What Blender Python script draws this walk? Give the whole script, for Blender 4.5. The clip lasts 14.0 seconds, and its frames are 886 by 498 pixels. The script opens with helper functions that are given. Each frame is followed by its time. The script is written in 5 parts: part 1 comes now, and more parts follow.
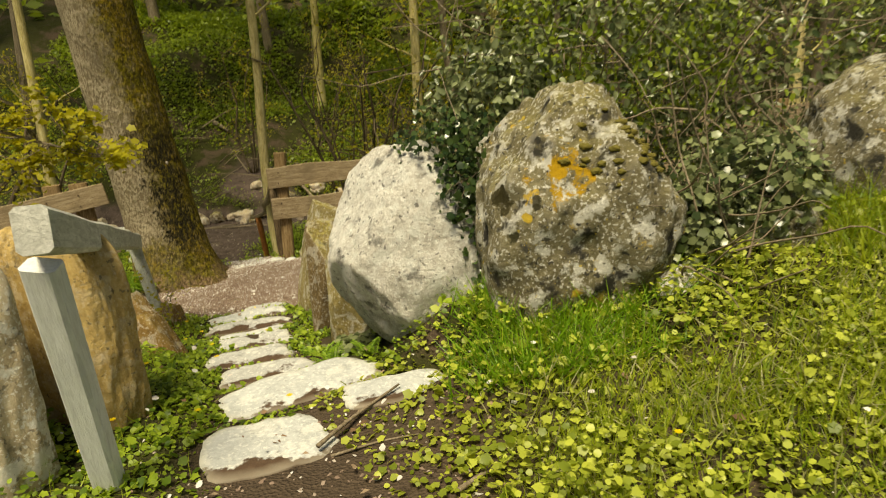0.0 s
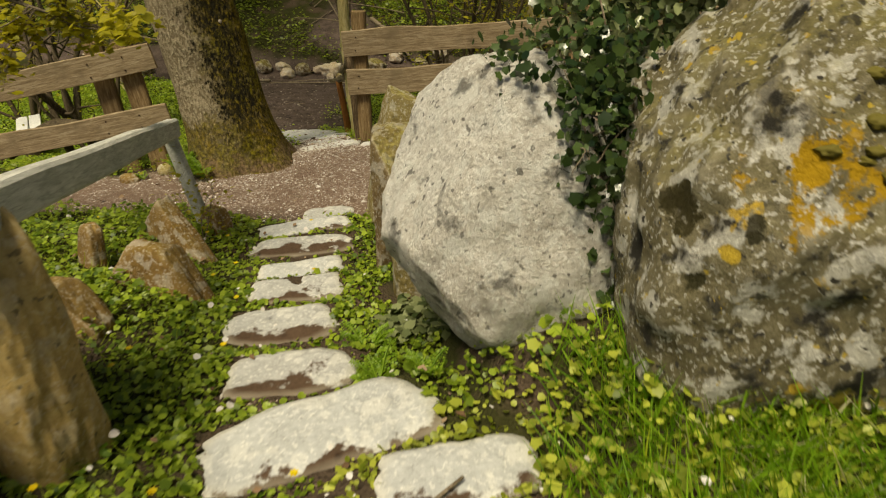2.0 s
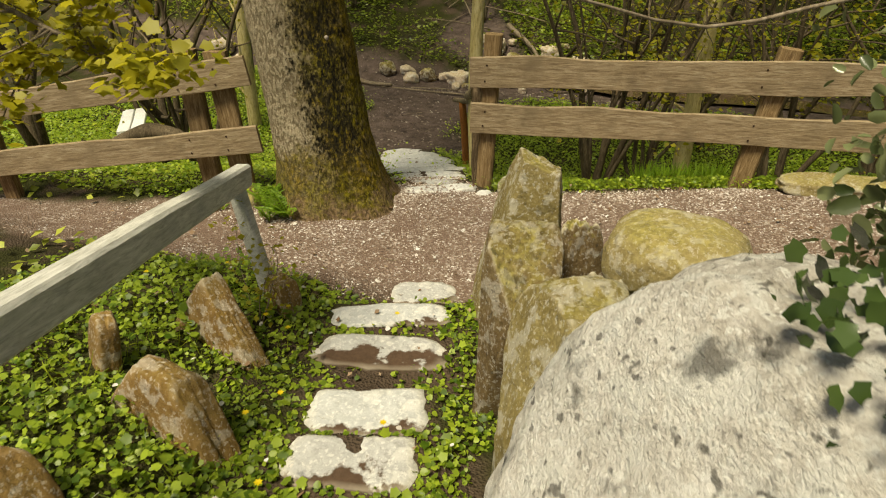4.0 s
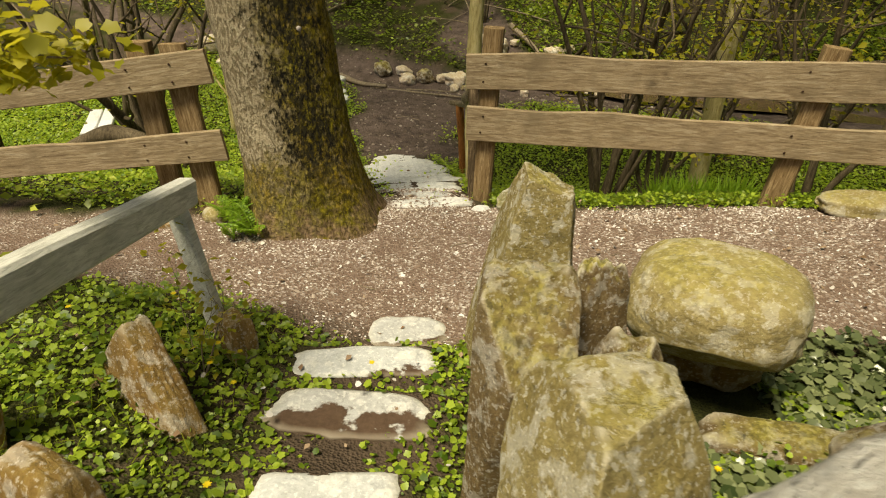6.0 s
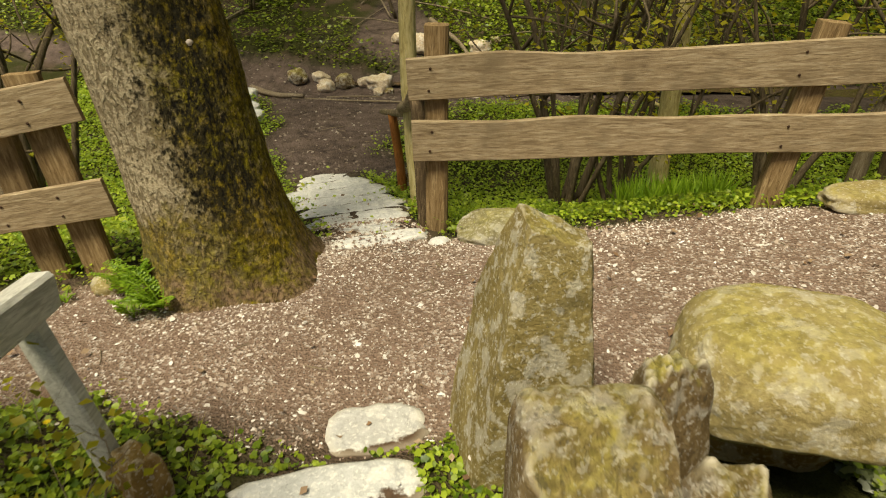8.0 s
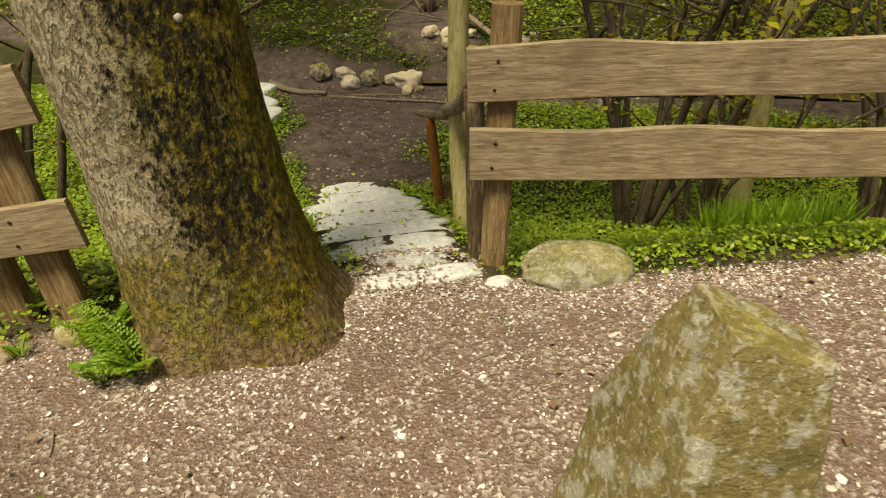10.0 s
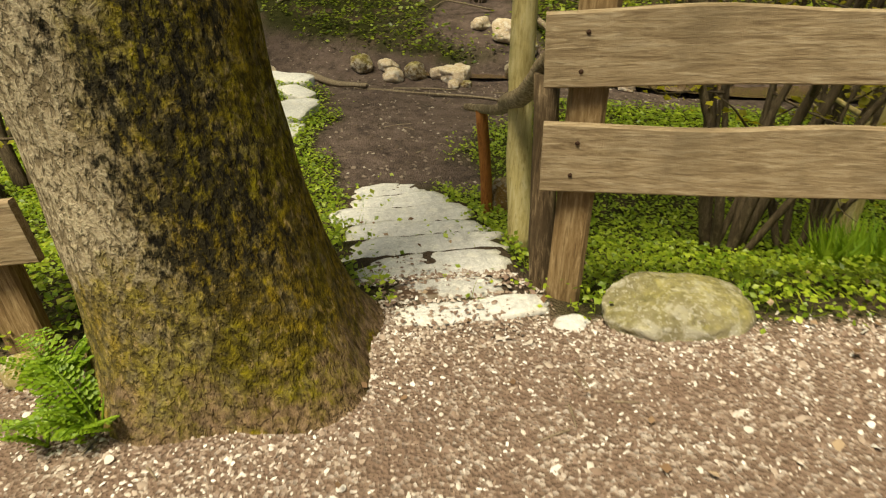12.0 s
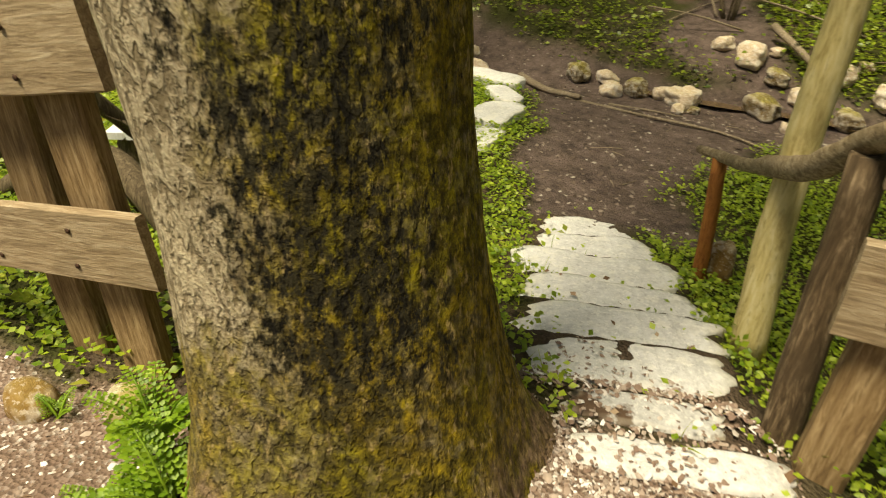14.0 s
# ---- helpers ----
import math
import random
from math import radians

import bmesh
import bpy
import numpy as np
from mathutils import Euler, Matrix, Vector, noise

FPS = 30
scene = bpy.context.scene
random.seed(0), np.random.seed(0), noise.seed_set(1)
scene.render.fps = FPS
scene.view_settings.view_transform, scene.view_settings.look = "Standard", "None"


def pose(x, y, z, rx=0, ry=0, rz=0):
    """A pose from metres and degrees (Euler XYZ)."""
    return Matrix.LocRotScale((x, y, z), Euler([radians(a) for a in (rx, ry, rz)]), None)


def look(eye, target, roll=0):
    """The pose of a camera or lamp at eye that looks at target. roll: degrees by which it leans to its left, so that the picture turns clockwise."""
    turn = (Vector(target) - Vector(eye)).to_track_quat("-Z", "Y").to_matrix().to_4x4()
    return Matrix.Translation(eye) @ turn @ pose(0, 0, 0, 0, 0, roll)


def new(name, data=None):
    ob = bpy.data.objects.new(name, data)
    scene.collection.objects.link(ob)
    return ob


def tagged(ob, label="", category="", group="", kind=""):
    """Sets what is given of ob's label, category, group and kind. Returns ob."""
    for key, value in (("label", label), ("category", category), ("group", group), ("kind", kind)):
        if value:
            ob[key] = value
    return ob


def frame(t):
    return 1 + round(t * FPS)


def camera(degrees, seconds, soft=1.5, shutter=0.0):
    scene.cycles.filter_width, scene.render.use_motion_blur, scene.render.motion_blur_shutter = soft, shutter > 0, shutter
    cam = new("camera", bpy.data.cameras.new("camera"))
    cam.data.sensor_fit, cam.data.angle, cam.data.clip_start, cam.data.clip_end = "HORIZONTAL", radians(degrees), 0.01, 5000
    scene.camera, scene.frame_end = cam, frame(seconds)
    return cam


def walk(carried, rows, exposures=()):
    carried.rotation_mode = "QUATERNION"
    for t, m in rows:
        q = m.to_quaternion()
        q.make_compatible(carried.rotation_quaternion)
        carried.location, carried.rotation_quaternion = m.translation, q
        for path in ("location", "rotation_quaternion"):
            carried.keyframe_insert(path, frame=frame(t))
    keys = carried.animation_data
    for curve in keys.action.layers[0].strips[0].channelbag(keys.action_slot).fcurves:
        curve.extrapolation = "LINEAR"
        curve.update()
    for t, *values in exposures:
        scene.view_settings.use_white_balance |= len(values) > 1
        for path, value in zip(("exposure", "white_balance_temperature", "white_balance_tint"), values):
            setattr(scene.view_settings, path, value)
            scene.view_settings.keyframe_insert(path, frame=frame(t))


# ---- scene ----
cam = camera(69.2, 14.0, 1.1, 0.4)
PATH = [
    (0, (0.023, -0.073, 1.447), (0.003, 1.844, 0.877), -2.6),
    (0.5, (0.003, 0.202, 1.494), (-0.068, 2.063, 0.765), -2.4),
    (1, (-0.154, 0.515, 1.519), (-0.307, 2.304, 0.639), -2.1),
    (1.5, (-0.102, 0.829, 1.501), (-0.385, 2.553, 0.527), -1.4),
    (2, (-0.047, 1.227, 1.502), (-0.353, 2.938, 0.513), -1.4),
    (2.5, (-0.159, 1.603, 1.46), (-0.464, 3.315, 0.473), -0.9),
    (3, (-0.166, 2.013, 1.465), (-0.595, 3.697, 0.476), -0.4),
    (3.5, (-0.32, 2.282, 1.492), (-0.931, 3.904, 0.494), 0.9),
    (3.7, (-0.388, 2.357, 1.5), (-1.005, 3.976, 0.499), 0.8),
    (5.8, (-0.493, 2.993, 1.364), (-1.142, 4.606, 0.375), 0.8),
    (6, (-0.584, 3.047, 1.316), (-1.204, 4.669, 0.323), 1.4),
    (6.5, (-0.639, 3.252, 1.227), (-1.241, 4.881, 0.235), 0.6),
    (7, (-0.692, 3.438, 1.242), (-1.284, 5.069, 0.247), 0.1),
    (7.2, (-0.767, 3.468, 1.24), (-1.256, 5.132, 0.244), -0.7),
    (9.3, (-1.146, 4.362, 1.011), (-1.54, 6.046, 0.007), -1.1),
    (9.5, (-1.187, 4.413, 0.993), (-1.61, 6.09, -0.01), -1.0),
    (10, (-1.379, 4.48, 0.947), (-1.844, 6.146, -0.057), -0.6),
    (10.5, (-1.406, 4.651, 0.837), (-1.926, 6.301, -0.166), -0.4),
    (11, (-1.464, 4.807, 0.825), (-1.995, 6.453, -0.179), -0.5),
    (11.5, (-1.577, 4.86, 0.825), (-2.107, 6.506, -0.179), -0.4),
    (12, (-1.622, 5.066, 0.696), (-2.197, 6.698, -0.307), -0.3),
    (12.5, (-1.669, 5.246, 0.749), (-2.353, 6.833, -0.258), 0.4),
    (13, (-1.831, 5.338, 0.745), (-2.601, 6.884, -0.264), 0.9),
    (13.5, (-1.967, 5.396, 0.713), (-2.86, 6.872, -0.3), 1.7),
    (14, (-1.974, 5.614, 0.633), (-3.014, 6.984, -0.386), 2.5),
]
walk(cam, [(t, look(eye, target, roll)) for t, eye, target, roll in PATH], [(0, 0.46, 7900, 1), (0.7, 0.52, 7600, 2), (1.5, 0.24, 7600, 4), (2.5, 0.04, 7600, 4), (3.5, 0.32, 7350, 4), (6.5, 0.58, 7400, 4), (10.5, 0.62, 7450, 4), (14, 0.94, 7650, 5)])

# ---- light ----
SUN_EL, SUN_AZ = 64.0, 196.0
world = bpy.data.worlds.new("world")
scene.world = world
world.use_nodes = True
wt = world.node_tree
sky = wt.nodes.new("ShaderNodeTexSky")
sky.sky_type = "NISHITA"
sky.sun_disc = False
sky.sun_elevation, sky.sun_rotation = radians(SUN_EL), radians(SUN_AZ)
sky.air_density, sky.dust_density, sky.ozone_density = 1.0, 3.0, 1.0
wt.links.new(sky.outputs[0], wt.nodes["Background"].inputs[0])
wt.nodes["Background"].inputs[1].default_value = 0.050
sun = new("sun", bpy.data.lights.new("sun", "SUN"))
sun.data.energy, sun.data.angle, sun.data.color = 4.2, radians(18), (1.0, 0.93, 0.78)
sun.matrix_world = look((0, 0, 30), (30 / math.tan(radians(SUN_EL)) * -math.sin(radians(SUN_AZ)), 30 / math.tan(radians(SUN_EL)) * -math.cos(radians(SUN_AZ)), 0))

# ---- numeric helpers ----
RNG = np.random.default_rng(7)


def hash3(i, j, k, seed):
    h = (i * 374761393 + j * 668265263 + k * 2147483647 + seed * 1274126177) & 0xFFFFFFFF
    h = ((h ^ (h >> 13)) * 1274126177) & 0xFFFFFFFF
    h = h ^ (h >> 16)
    return (h & 0xFFFF) / 65535.0


def vnoise(p, seed=0):
    """Smooth value noise, -1 to 1, at points p (n, 3)."""
    p = np.asarray(p, float)
    c = np.floor(p).astype(np.int64)
    f = p - c
    f = f * f * (3 - 2 * f)
    out = np.zeros(len(p))
    for dx in (0, 1):
        for dy in (0, 1):
            for dz in (0, 1):
                w = np.where(dx, f[:, 0], 1 - f[:, 0]) * np.where(dy, f[:, 1], 1 - f[:, 1]) * np.where(dz, f[:, 2], 1 - f[:, 2])
                out += w * hash3(c[:, 0] + dx, c[:, 1] + dy, c[:, 2] + dz, seed)
    return out * 2 - 1


def fbm(p, seed=0, octaves=4, gain=0.5):
    p = np.asarray(p, float)
    a, out = 1.0, np.zeros(len(p))
    for o in range(octaves):
        out += a * vnoise(p * 2 ** o + 17.3 * o, seed + o)
        a *= gain
    return out


def flat3(x, y, z=0.0):
    x, y = np.broadcast_arrays(np.asarray(x, float), np.asarray(y, float))
    return np.stack([x.ravel(), y.ravel(), np.full(x.size, z)], 1)


def smooth(e0, e1, v):
    q = np.clip((v - e0) / (e1 - e0), 0, 1)
    return q * q * (3 - 2 * q)


# ---- the lie of the land ----
PROF_S = [-60, -3, 0.5, 1.8, 2.45, 2.75, 3.25, 3.75, 4.25, 4.75, 5.1, 5.5, 6.2, 7.0, 7.25, 8.0, 8.8, 9.4, 10.0, 13.0, 13.4, 13.95, 14.35, 15.1, 17.5, 21, 26, 60, 140]
PROF_Z = [0.9, 0.2, 0.14, 0.05, 0.0, -0.08, -0.2, -0.36, -0.48, -0.6, -0.67, -0.71, -0.70, -0.70, -0.80, -1.10, -1.38, -1.53, -1.60, -1.62, -1.74, -1.72, -1.50, -1.15, -0.40, 1.0, 3.2, 13, 24]
STEP_X = [-0.55, -0.55, -0.6, -0.9, -1.25, -1.45, -1.7, -1.85, -2.2]
STEP_Y = [-60, 0, 2.3, 2.9, 3.7, 4.3, 4.9, 5.5, 7.0]


# slabs of both flights: x, y, top, length, depth, turn, washed clean
UPPER = [(-0.72, 2.10, 0.05, 0.48, 0.38, 24, 1), (-0.24, 2.46, 0.08, 0.44, 0.24, 22, 1), (-0.70, 2.60, 0.03, 0.74, 0.32, 33, 1),
         (-0.97, 2.99, -0.09, 0.48, 0.26, 16, 0), (-1.20, 3.43, -0.21, 0.48, 0.28, 16, 0), (-1.29, 3.84, -0.29, 0.48, 0.25, 20, 0), (-1.41, 4.19, -0.41, 0.50, 0.28, 22, 1),
         (-1.60, 4.71, -0.54, 0.66, 0.25, 20, 0), (-1.74, 5.07, -0.60, 0.64, 0.22, 24, 1), (-1.70, 5.47, -0.69, 0.38, 0.26, 26, 0)]
LOWER = [(-2.18, 6.97, -0.71, 0.56, 0.14, 29, 1), (-2.34, 7.15, -0.76, 0.46, 0.15, 26, 0), (-2.51, 7.43, -0.85, 0.66, 0.27, 29, 1), (-2.70, 7.77, -0.97, 0.82, 0.29, 28, 1),
         (-2.87, 8.12, -1.09, 0.78, 0.30, 26, 1), (-3.10, 8.50, -1.21, 0.86, 0.34, 31, 1), (-3.31, 8.93, -1.35, 0.70, 0.36, 33, 1), (-3.53, 9.36, -1.48, 0.62, 0.34, 22, 1)]


def step_x(y):
    return np.interp(y, STEP_Y, STEP_X)


def height(x, y):
    """Height of the ground; x and y are arrays."""
    x, y = np.asarray(x, float), np.asarray(y, float)
    w = smooth(4.6, 6.6, y)
    s = y - 0.2 * (x + 2) * w
    z = np.interp(s, PROF_S, PROF_Z)
    z = (z + np.interp(s - 0.12, PROF_S, PROF_Z) + np.interp(s + 0.12, PROF_S, PROF_Z)) / 3
    d = x - step_x(y)
    upper = 1 - smooth(4.7, 5.5, s)
    # banks on both sides of the steps
    z += upper * 0.13 * smooth(0.45, 1.0, d) * smooth(1.5, 3.4, y)
    z += upper * 0.10 * smooth(0.45, 1.2, -d) * smooth(1.8, 3.2, y)
    # the lawn rises to the feet of the boulders
    z += np.interp(y, [1.2, 1.85, 2.05, 2.35, 2.67, 3.1, 3.6, 4.4], [0, 0.05, 0.08, 0.17, 0.27, 0.32, 0.24, 0]) * smooth(-0.5, 0.06, x)
    z += 0.17 * np.clip(x, 0, 2.0) * smooth(0.6, 2.0, y) * (1 - smooth(3.4, 4.6, y))
    # the path climbs slowly one way and drops the other
    z += smooth(5.0, 6.2, s) * (1 - smooth(7.4, 9.0, s)) * (0.10 * np.clip(x + 1.9, 0, 6) + 0.06 * np.clip(x + 3.0, -3, 0))
    # wet hollow beyond the far bank, uneven wood slope
    far = smooth(14.2, 18, s)
    n = fbm(flat3(x * 0.35, y * 0.35), 3, 3).reshape(z.shape)
    z += far * n * 0.5
    n2 = fbm(flat3(x * 2.2, y * 2.2), 9, 3).reshape(z.shape)
    calm = smooth(5.2, 5.6, s) * (1 - smooth(7.0, 7.3, s))
    z += n2 * 0.018 * (1 - 0.6 * calm)
    # the earth lies level with each slab
    for sx, sy, top, ln, dp, tn, _ in UPPER + LOWER:
        t = radians(tn)
        u = np.abs((x - sx) * math.cos(t) + (y - sy) * math.sin(t)) / (ln / 2 + 0.10)
        v = np.abs(-(x - sx) * math.sin(t) + (y - sy) * math.cos(t)) / (dp / 2 + 0.05)
        w = (1 - smooth(0.75, 1.25, u)) * (1 - smooth(0.75, 1.15, v))
        z = z * (1 - w) + (top - 0.014 + 0.006 * n2) * w
    return z


def ground_z(x, y):
    return float(height(np.array([x]), np.array([y]))[0])


# ---- materials ----
def material(name, gloss=0.14):
    m = bpy.data.materials.new(name)
    m.use_nodes = True
    nt = m.node_tree
    b = nt.nodes["Principled BSDF"]
    b.inputs["Specular IOR Level"].default_value = gloss
    return m, nt, b


def node(nt, kind, **inputs):
    n = nt.nodes.new("ShaderNode" + kind)
    for k, v in inputs.items():
        sock = n.inputs[int(k[1:])] if k[0] == "i" and k[1:].isdigit() else n.inputs[k]
        if isinstance(v, bpy.types.NodeSocket):
            nt.links.new(v, sock)
        else:
            sock.default_value = v
    return n


def coords(nt, scale=(1, 1, 1)):
    tc = nt.nodes.new("ShaderNodeTexCoord")
    mp = nt.nodes.new("ShaderNodeMapping")
    mp.inputs["Scale"].default_value = scale
    nt.links.new(tc.outputs["Object"], mp.inputs["Vector"])
    return mp.outputs[0]


def tex(nt, vec, scale, detail=4.0, rough=0.55, distortion=0.0):
    n = node(nt, "TexNoise", Vector=vec, Scale=scale, Detail=detail, Roughness=rough, Distortion=distortion)
    return n.outputs[0]


def ramp(nt, fac, stops):
    r = nt.nodes.new("ShaderNodeValToRGB")
    nt.links.new(fac, r.inputs[0])
    el = r.color_ramp.elements
    while len(el) < len(stops):
        el.new(0.5)
    for e, (p, c) in zip(el, stops):
        e.position = p
        e.color = (c, c, c, 1) if isinstance(c, (int, float)) else (*c, 1)
    return r.outputs[0]


def mix(nt, fac, a, b, mode="MIX"):
    n = nt.nodes.new("ShaderNodeMix")
    n.data_type, n.blend_type = "RGBA", mode
    for sock, v in ((n.inputs[0], fac), (n.inputs[6], a), (n.inputs[7], b)):
        if isinstance(v, bpy.types.NodeSocket):
            nt.links.new(v, sock)
        elif isinstance(v, tuple):
            sock.default_value = (*v, 1)
        else:
            sock.default_value = v
    return n.outputs[2]


def maths(nt, op, a, b=0.0, clamp=False):
    n = nt.nodes.new("ShaderNodeMath")
    n.operation, n.use_clamp = op, clamp
    for sock, v in ((n.inputs[0], a), (n.inputs[1], b)):
        if isinstance(v, bpy.types.NodeSocket):
            nt.links.new(v, sock)
        else:
            sock.default_value = v
    return n.outputs[0]


def relief(nt, bsdf, h, strength, distance=0.02):
    b = node(nt, "Bump", Height=h, Strength=strength, Distance=distance)
    nt.links.new(b.outputs[0], bsdf.inputs["Normal"])


def spots(nt, vec, scale, lo, hi, detail=3.0):
    return ramp(nt, tex(nt, vec, scale, detail, 0.6), [(lo, 0.0), (hi, 1.0)])


def near_mask(nt, centre, radius, wobble):
    """1 within radius of a place in the thing's own space, with a ragged edge."""
    tc = nt.nodes.new("ShaderNodeTexCoord").outputs["Object"]
    d = nt.nodes.new("ShaderNodeVectorMath")
    d.operation = "DISTANCE"
    nt.links.new(tc, d.inputs[0])
    d.inputs[1].default_value = centre
    n = tex(nt, tc, 14.0, 5.0, 0.65)
    v = maths(nt, "ADD", d.outputs["Value"], maths(nt, "MULTIPLY", maths(nt, "SUBTRACT", n, 0.5), wobble))
    return ramp(nt, maths(nt, "DIVIDE", v, radius * 2), [(0.42, 1.0), (0.55, 0.0)])


def up_mask(nt, lo, hi):
    """How far the surface faces upwards."""
    g = nt.nodes.new("ShaderNodeNewGeometry")
    sx = node(nt, "SeparateXYZ", Vector=g.outputs["Normal"])
    return ramp(nt, sx.outputs[2], [(lo, 0.0), (hi, 1.0)])


# worn: strength of the rubbed arrises and of the darker hollows
def stone_material(name, dark, mid, light, pale=0.5, lichen=0.0, black=0.0, moss=0.0, patch=None, soil=None, scale=1.0, bump=0.5, rough=0.85, worn=0.5):
    m, nt, b = material(name)
    v = coords(nt)
    big = tex(nt, v, 2.3 * scale, 6.0, 0.6, 0.4)
    fine = tex(nt, v, 38 * scale, 7.0, 0.75)
    col = ramp(nt, big, [(0.3, dark), (0.5, mid), (0.72, light)])
    col = mix(nt, 0.55, col, ramp(nt, fine, [(0.3, dark), (0.52, mid), (0.7, light)]), "MIX")
    if pale:
        col = mix(nt, maths(nt, "MULTIPLY", spots(nt, v, 11 * scale, 0.53, 0.58, 8), pale), col, (0.72, 0.70, 0.64))
        col = mix(nt, maths(nt, "MULTIPLY", spots(nt, v, 62 * scale, 0.57, 0.61, 3), pale), col, (0.80, 0.78, 0.72))
    if moss:
        f = maths(nt, "MULTIPLY", spots(nt, v, 4.2 * scale, 0.36, 0.56, 8), up_mask(nt, 0.4, 0.85))
        col = mix(nt, maths(nt, "MULTIPLY", f, moss), col, mix(nt, spots(nt, v, 30, 0.4, 0.6), (0.17, 0.155, 0.025), (0.42, 0.37, 0.085)))
    if black:
        col = mix(nt, maths(nt, "MULTIPLY", spots(nt, v, 7 * scale, 0.62 - 0.07 * black, 0.70 - 0.07 * black, 5), black), col, (0.035, 0.032, 0.025))
        col = mix(nt, maths(nt, "MULTIPLY", spots(nt, v, 34 * scale, 0.63, 0.68, 2), black), col, (0.05, 0.045, 0.035))
    if lichen:
        col = mix(nt, maths(nt, "MULTIPLY", spots(nt, v, 24.0 * scale, 0.66, 0.69, 4), lichen), col, (0.50, 0.36, 0.05))
        col = mix(nt, maths(nt, "MULTIPLY", spots(nt, v, 15.0 * scale, 0.63, 0.69, 3), lichen), col, (0.045, 0.04, 0.025))
        col = mix(nt, maths(nt, "MULTIPLY", spots(nt, v, 9.0 * scale, 0.66, 0.70, 5), lichen), col, (0.55, 0.36, 0.04))
    for place, radius, colour in patch or ():
        k = mix(nt, tex(nt, v, 40, 4, 0.7), tuple(c * 0.45 for c in colour), tuple(min(1.0, c * 1.4) for c in colour))
        col = mix(nt, near_mask(nt, place, radius, radius * 4.5), col, k)
    if soil is not None:
        sy = node(nt, "SeparateXYZ", Vector=v).outputs[1]
        inf = nt.nodes.new("ShaderNodeObjectInfo")
        sv = node(nt, "VectorMath", i0=v, i1=inf.outputs["Location"]).outputs[0]
        e = maths(nt, "SUBTRACT", maths(nt, "MULTIPLY", maths(nt, "SUBTRACT", tex(nt, sv, 4.2, 6, 0.62), 0.5), 0.62), sy)
        f = ramp(nt, maths(nt, "ADD", maths(nt, "SUBTRACT", e, soil), 0.5), [(0.49, 0.0), (0.515, 1.0)])
        col = mix(nt, f, col, mix(nt, fine, (0.035, 0.021, 0.012), (0.135, 0.085, 0.055)))
    # rubbed arrises paler, hollows darker, both by pointiness
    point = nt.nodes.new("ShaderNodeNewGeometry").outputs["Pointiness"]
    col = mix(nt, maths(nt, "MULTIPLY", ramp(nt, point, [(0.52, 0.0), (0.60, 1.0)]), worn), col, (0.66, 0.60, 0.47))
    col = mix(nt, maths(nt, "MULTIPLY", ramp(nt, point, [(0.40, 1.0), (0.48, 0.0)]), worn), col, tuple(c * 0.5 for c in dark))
    nt.links.new(col, b.inputs["Base Color"])
    b.inputs["Roughness"].default_value = rough
    h = maths(nt, "ADD", maths(nt, "MULTIPLY", tex(nt, v, 14 * scale, 8, 0.65), 1.0), maths(nt, "MULTIPLY", tex(nt, v, 75 * scale, 5, 0.75), 0.8))
    relief(nt, b, h, bump, 0.03)
    return m


def wood_material(name, dark, mid, light, axis=0, knots=True, wear=0.5, rough=0.8, grain=1.0):
    m, nt, b = material(name)
    sc = [16.0 * grain] * 3
    sc[axis] = 1.6
    tc = nt.nodes.new("ShaderNodeTexCoord")
    inf = nt.nodes.new("ShaderNodeObjectInfo")
    shift = node(nt, "VectorMath", i0=tc.outputs["Object"], i1=inf.outputs["Random"])
    mp = node(nt, "Mapping", Vector=shift.outputs[0])
    mp.inputs["Scale"].default_value = sc
    v = mp.outputs[0]
    wave = tex(nt, v, 3.4, 8, 0.72, 0.9)
    fine = tex(nt, v, 13, 6, 0.75)
    col = ramp(nt, wave, [(0.3, dark), (0.5, mid), (0.68, light)])
    col = mix(nt, maths(nt, "MULTIPLY", spots(nt, v, 9, 0.55, 0.66), 0.6), col, dark)
    o = tc.outputs["Object"]
    col = mix(nt, maths(nt, "MULTIPLY", spots(nt, o, 3.4, 0.50, 0.68, 6), wear), col, tuple(c * 0.55 for c in mid))
    if knots:
        vo = node(nt, "TexVoronoi", Vector=o, Scale=3.1)
        k = ramp(nt, vo.outputs["Distance"], [(0.045, 1.0), (0.075, 0.0)])
        col = mix(nt, k, col, tuple(c * 0.3 for c in dark))
    nt.links.new(col, b.inputs["Base Color"])
    b.inputs["Roughness"].default_value = rough
    relief(nt, b, maths(nt, "ADD", wave, maths(nt, "MULTIPLY", fine, 0.7)), 0.55, 0.006)
    return m


def leaf_material(name, a, c, gloss=0.45, through_light=0.35):
    m, nt, b = material(name, 0.42)
    g = nt.nodes.new("ShaderNodeNewGeometry")
    tc = coords(nt)
    r = g.outputs["Random Per Island"]
    col = mix(nt, ramp(nt, r, [(0.05, 0.0), (0.95, 1.0)]), a, c)
    col = mix(nt, maths(nt, "MULTIPLY", tex(nt, tc, 2.6, 4), 0.55), col, tuple(x * 0.5 for x in a))
    nt.links.new(col, b.inputs["Base Color"])
    b.inputs["Roughness"].default_value = gloss
    tr = node(nt, "BsdfTranslucent", Color=mix(nt, 0.5, col, tuple(min(1, x * 1.6) for x in c)))
    ms = nt.nodes.new("ShaderNodeMixShader")
    ms.inputs[0].default_value = through_light
    nt.links.new(b.outputs[0], ms.inputs[1])
    nt.links.new(tr.outputs[0], ms.inputs[2])
    nt.links.new(ms.outputs[0], nt.nodes["Material Output"].inputs[0])
    return m


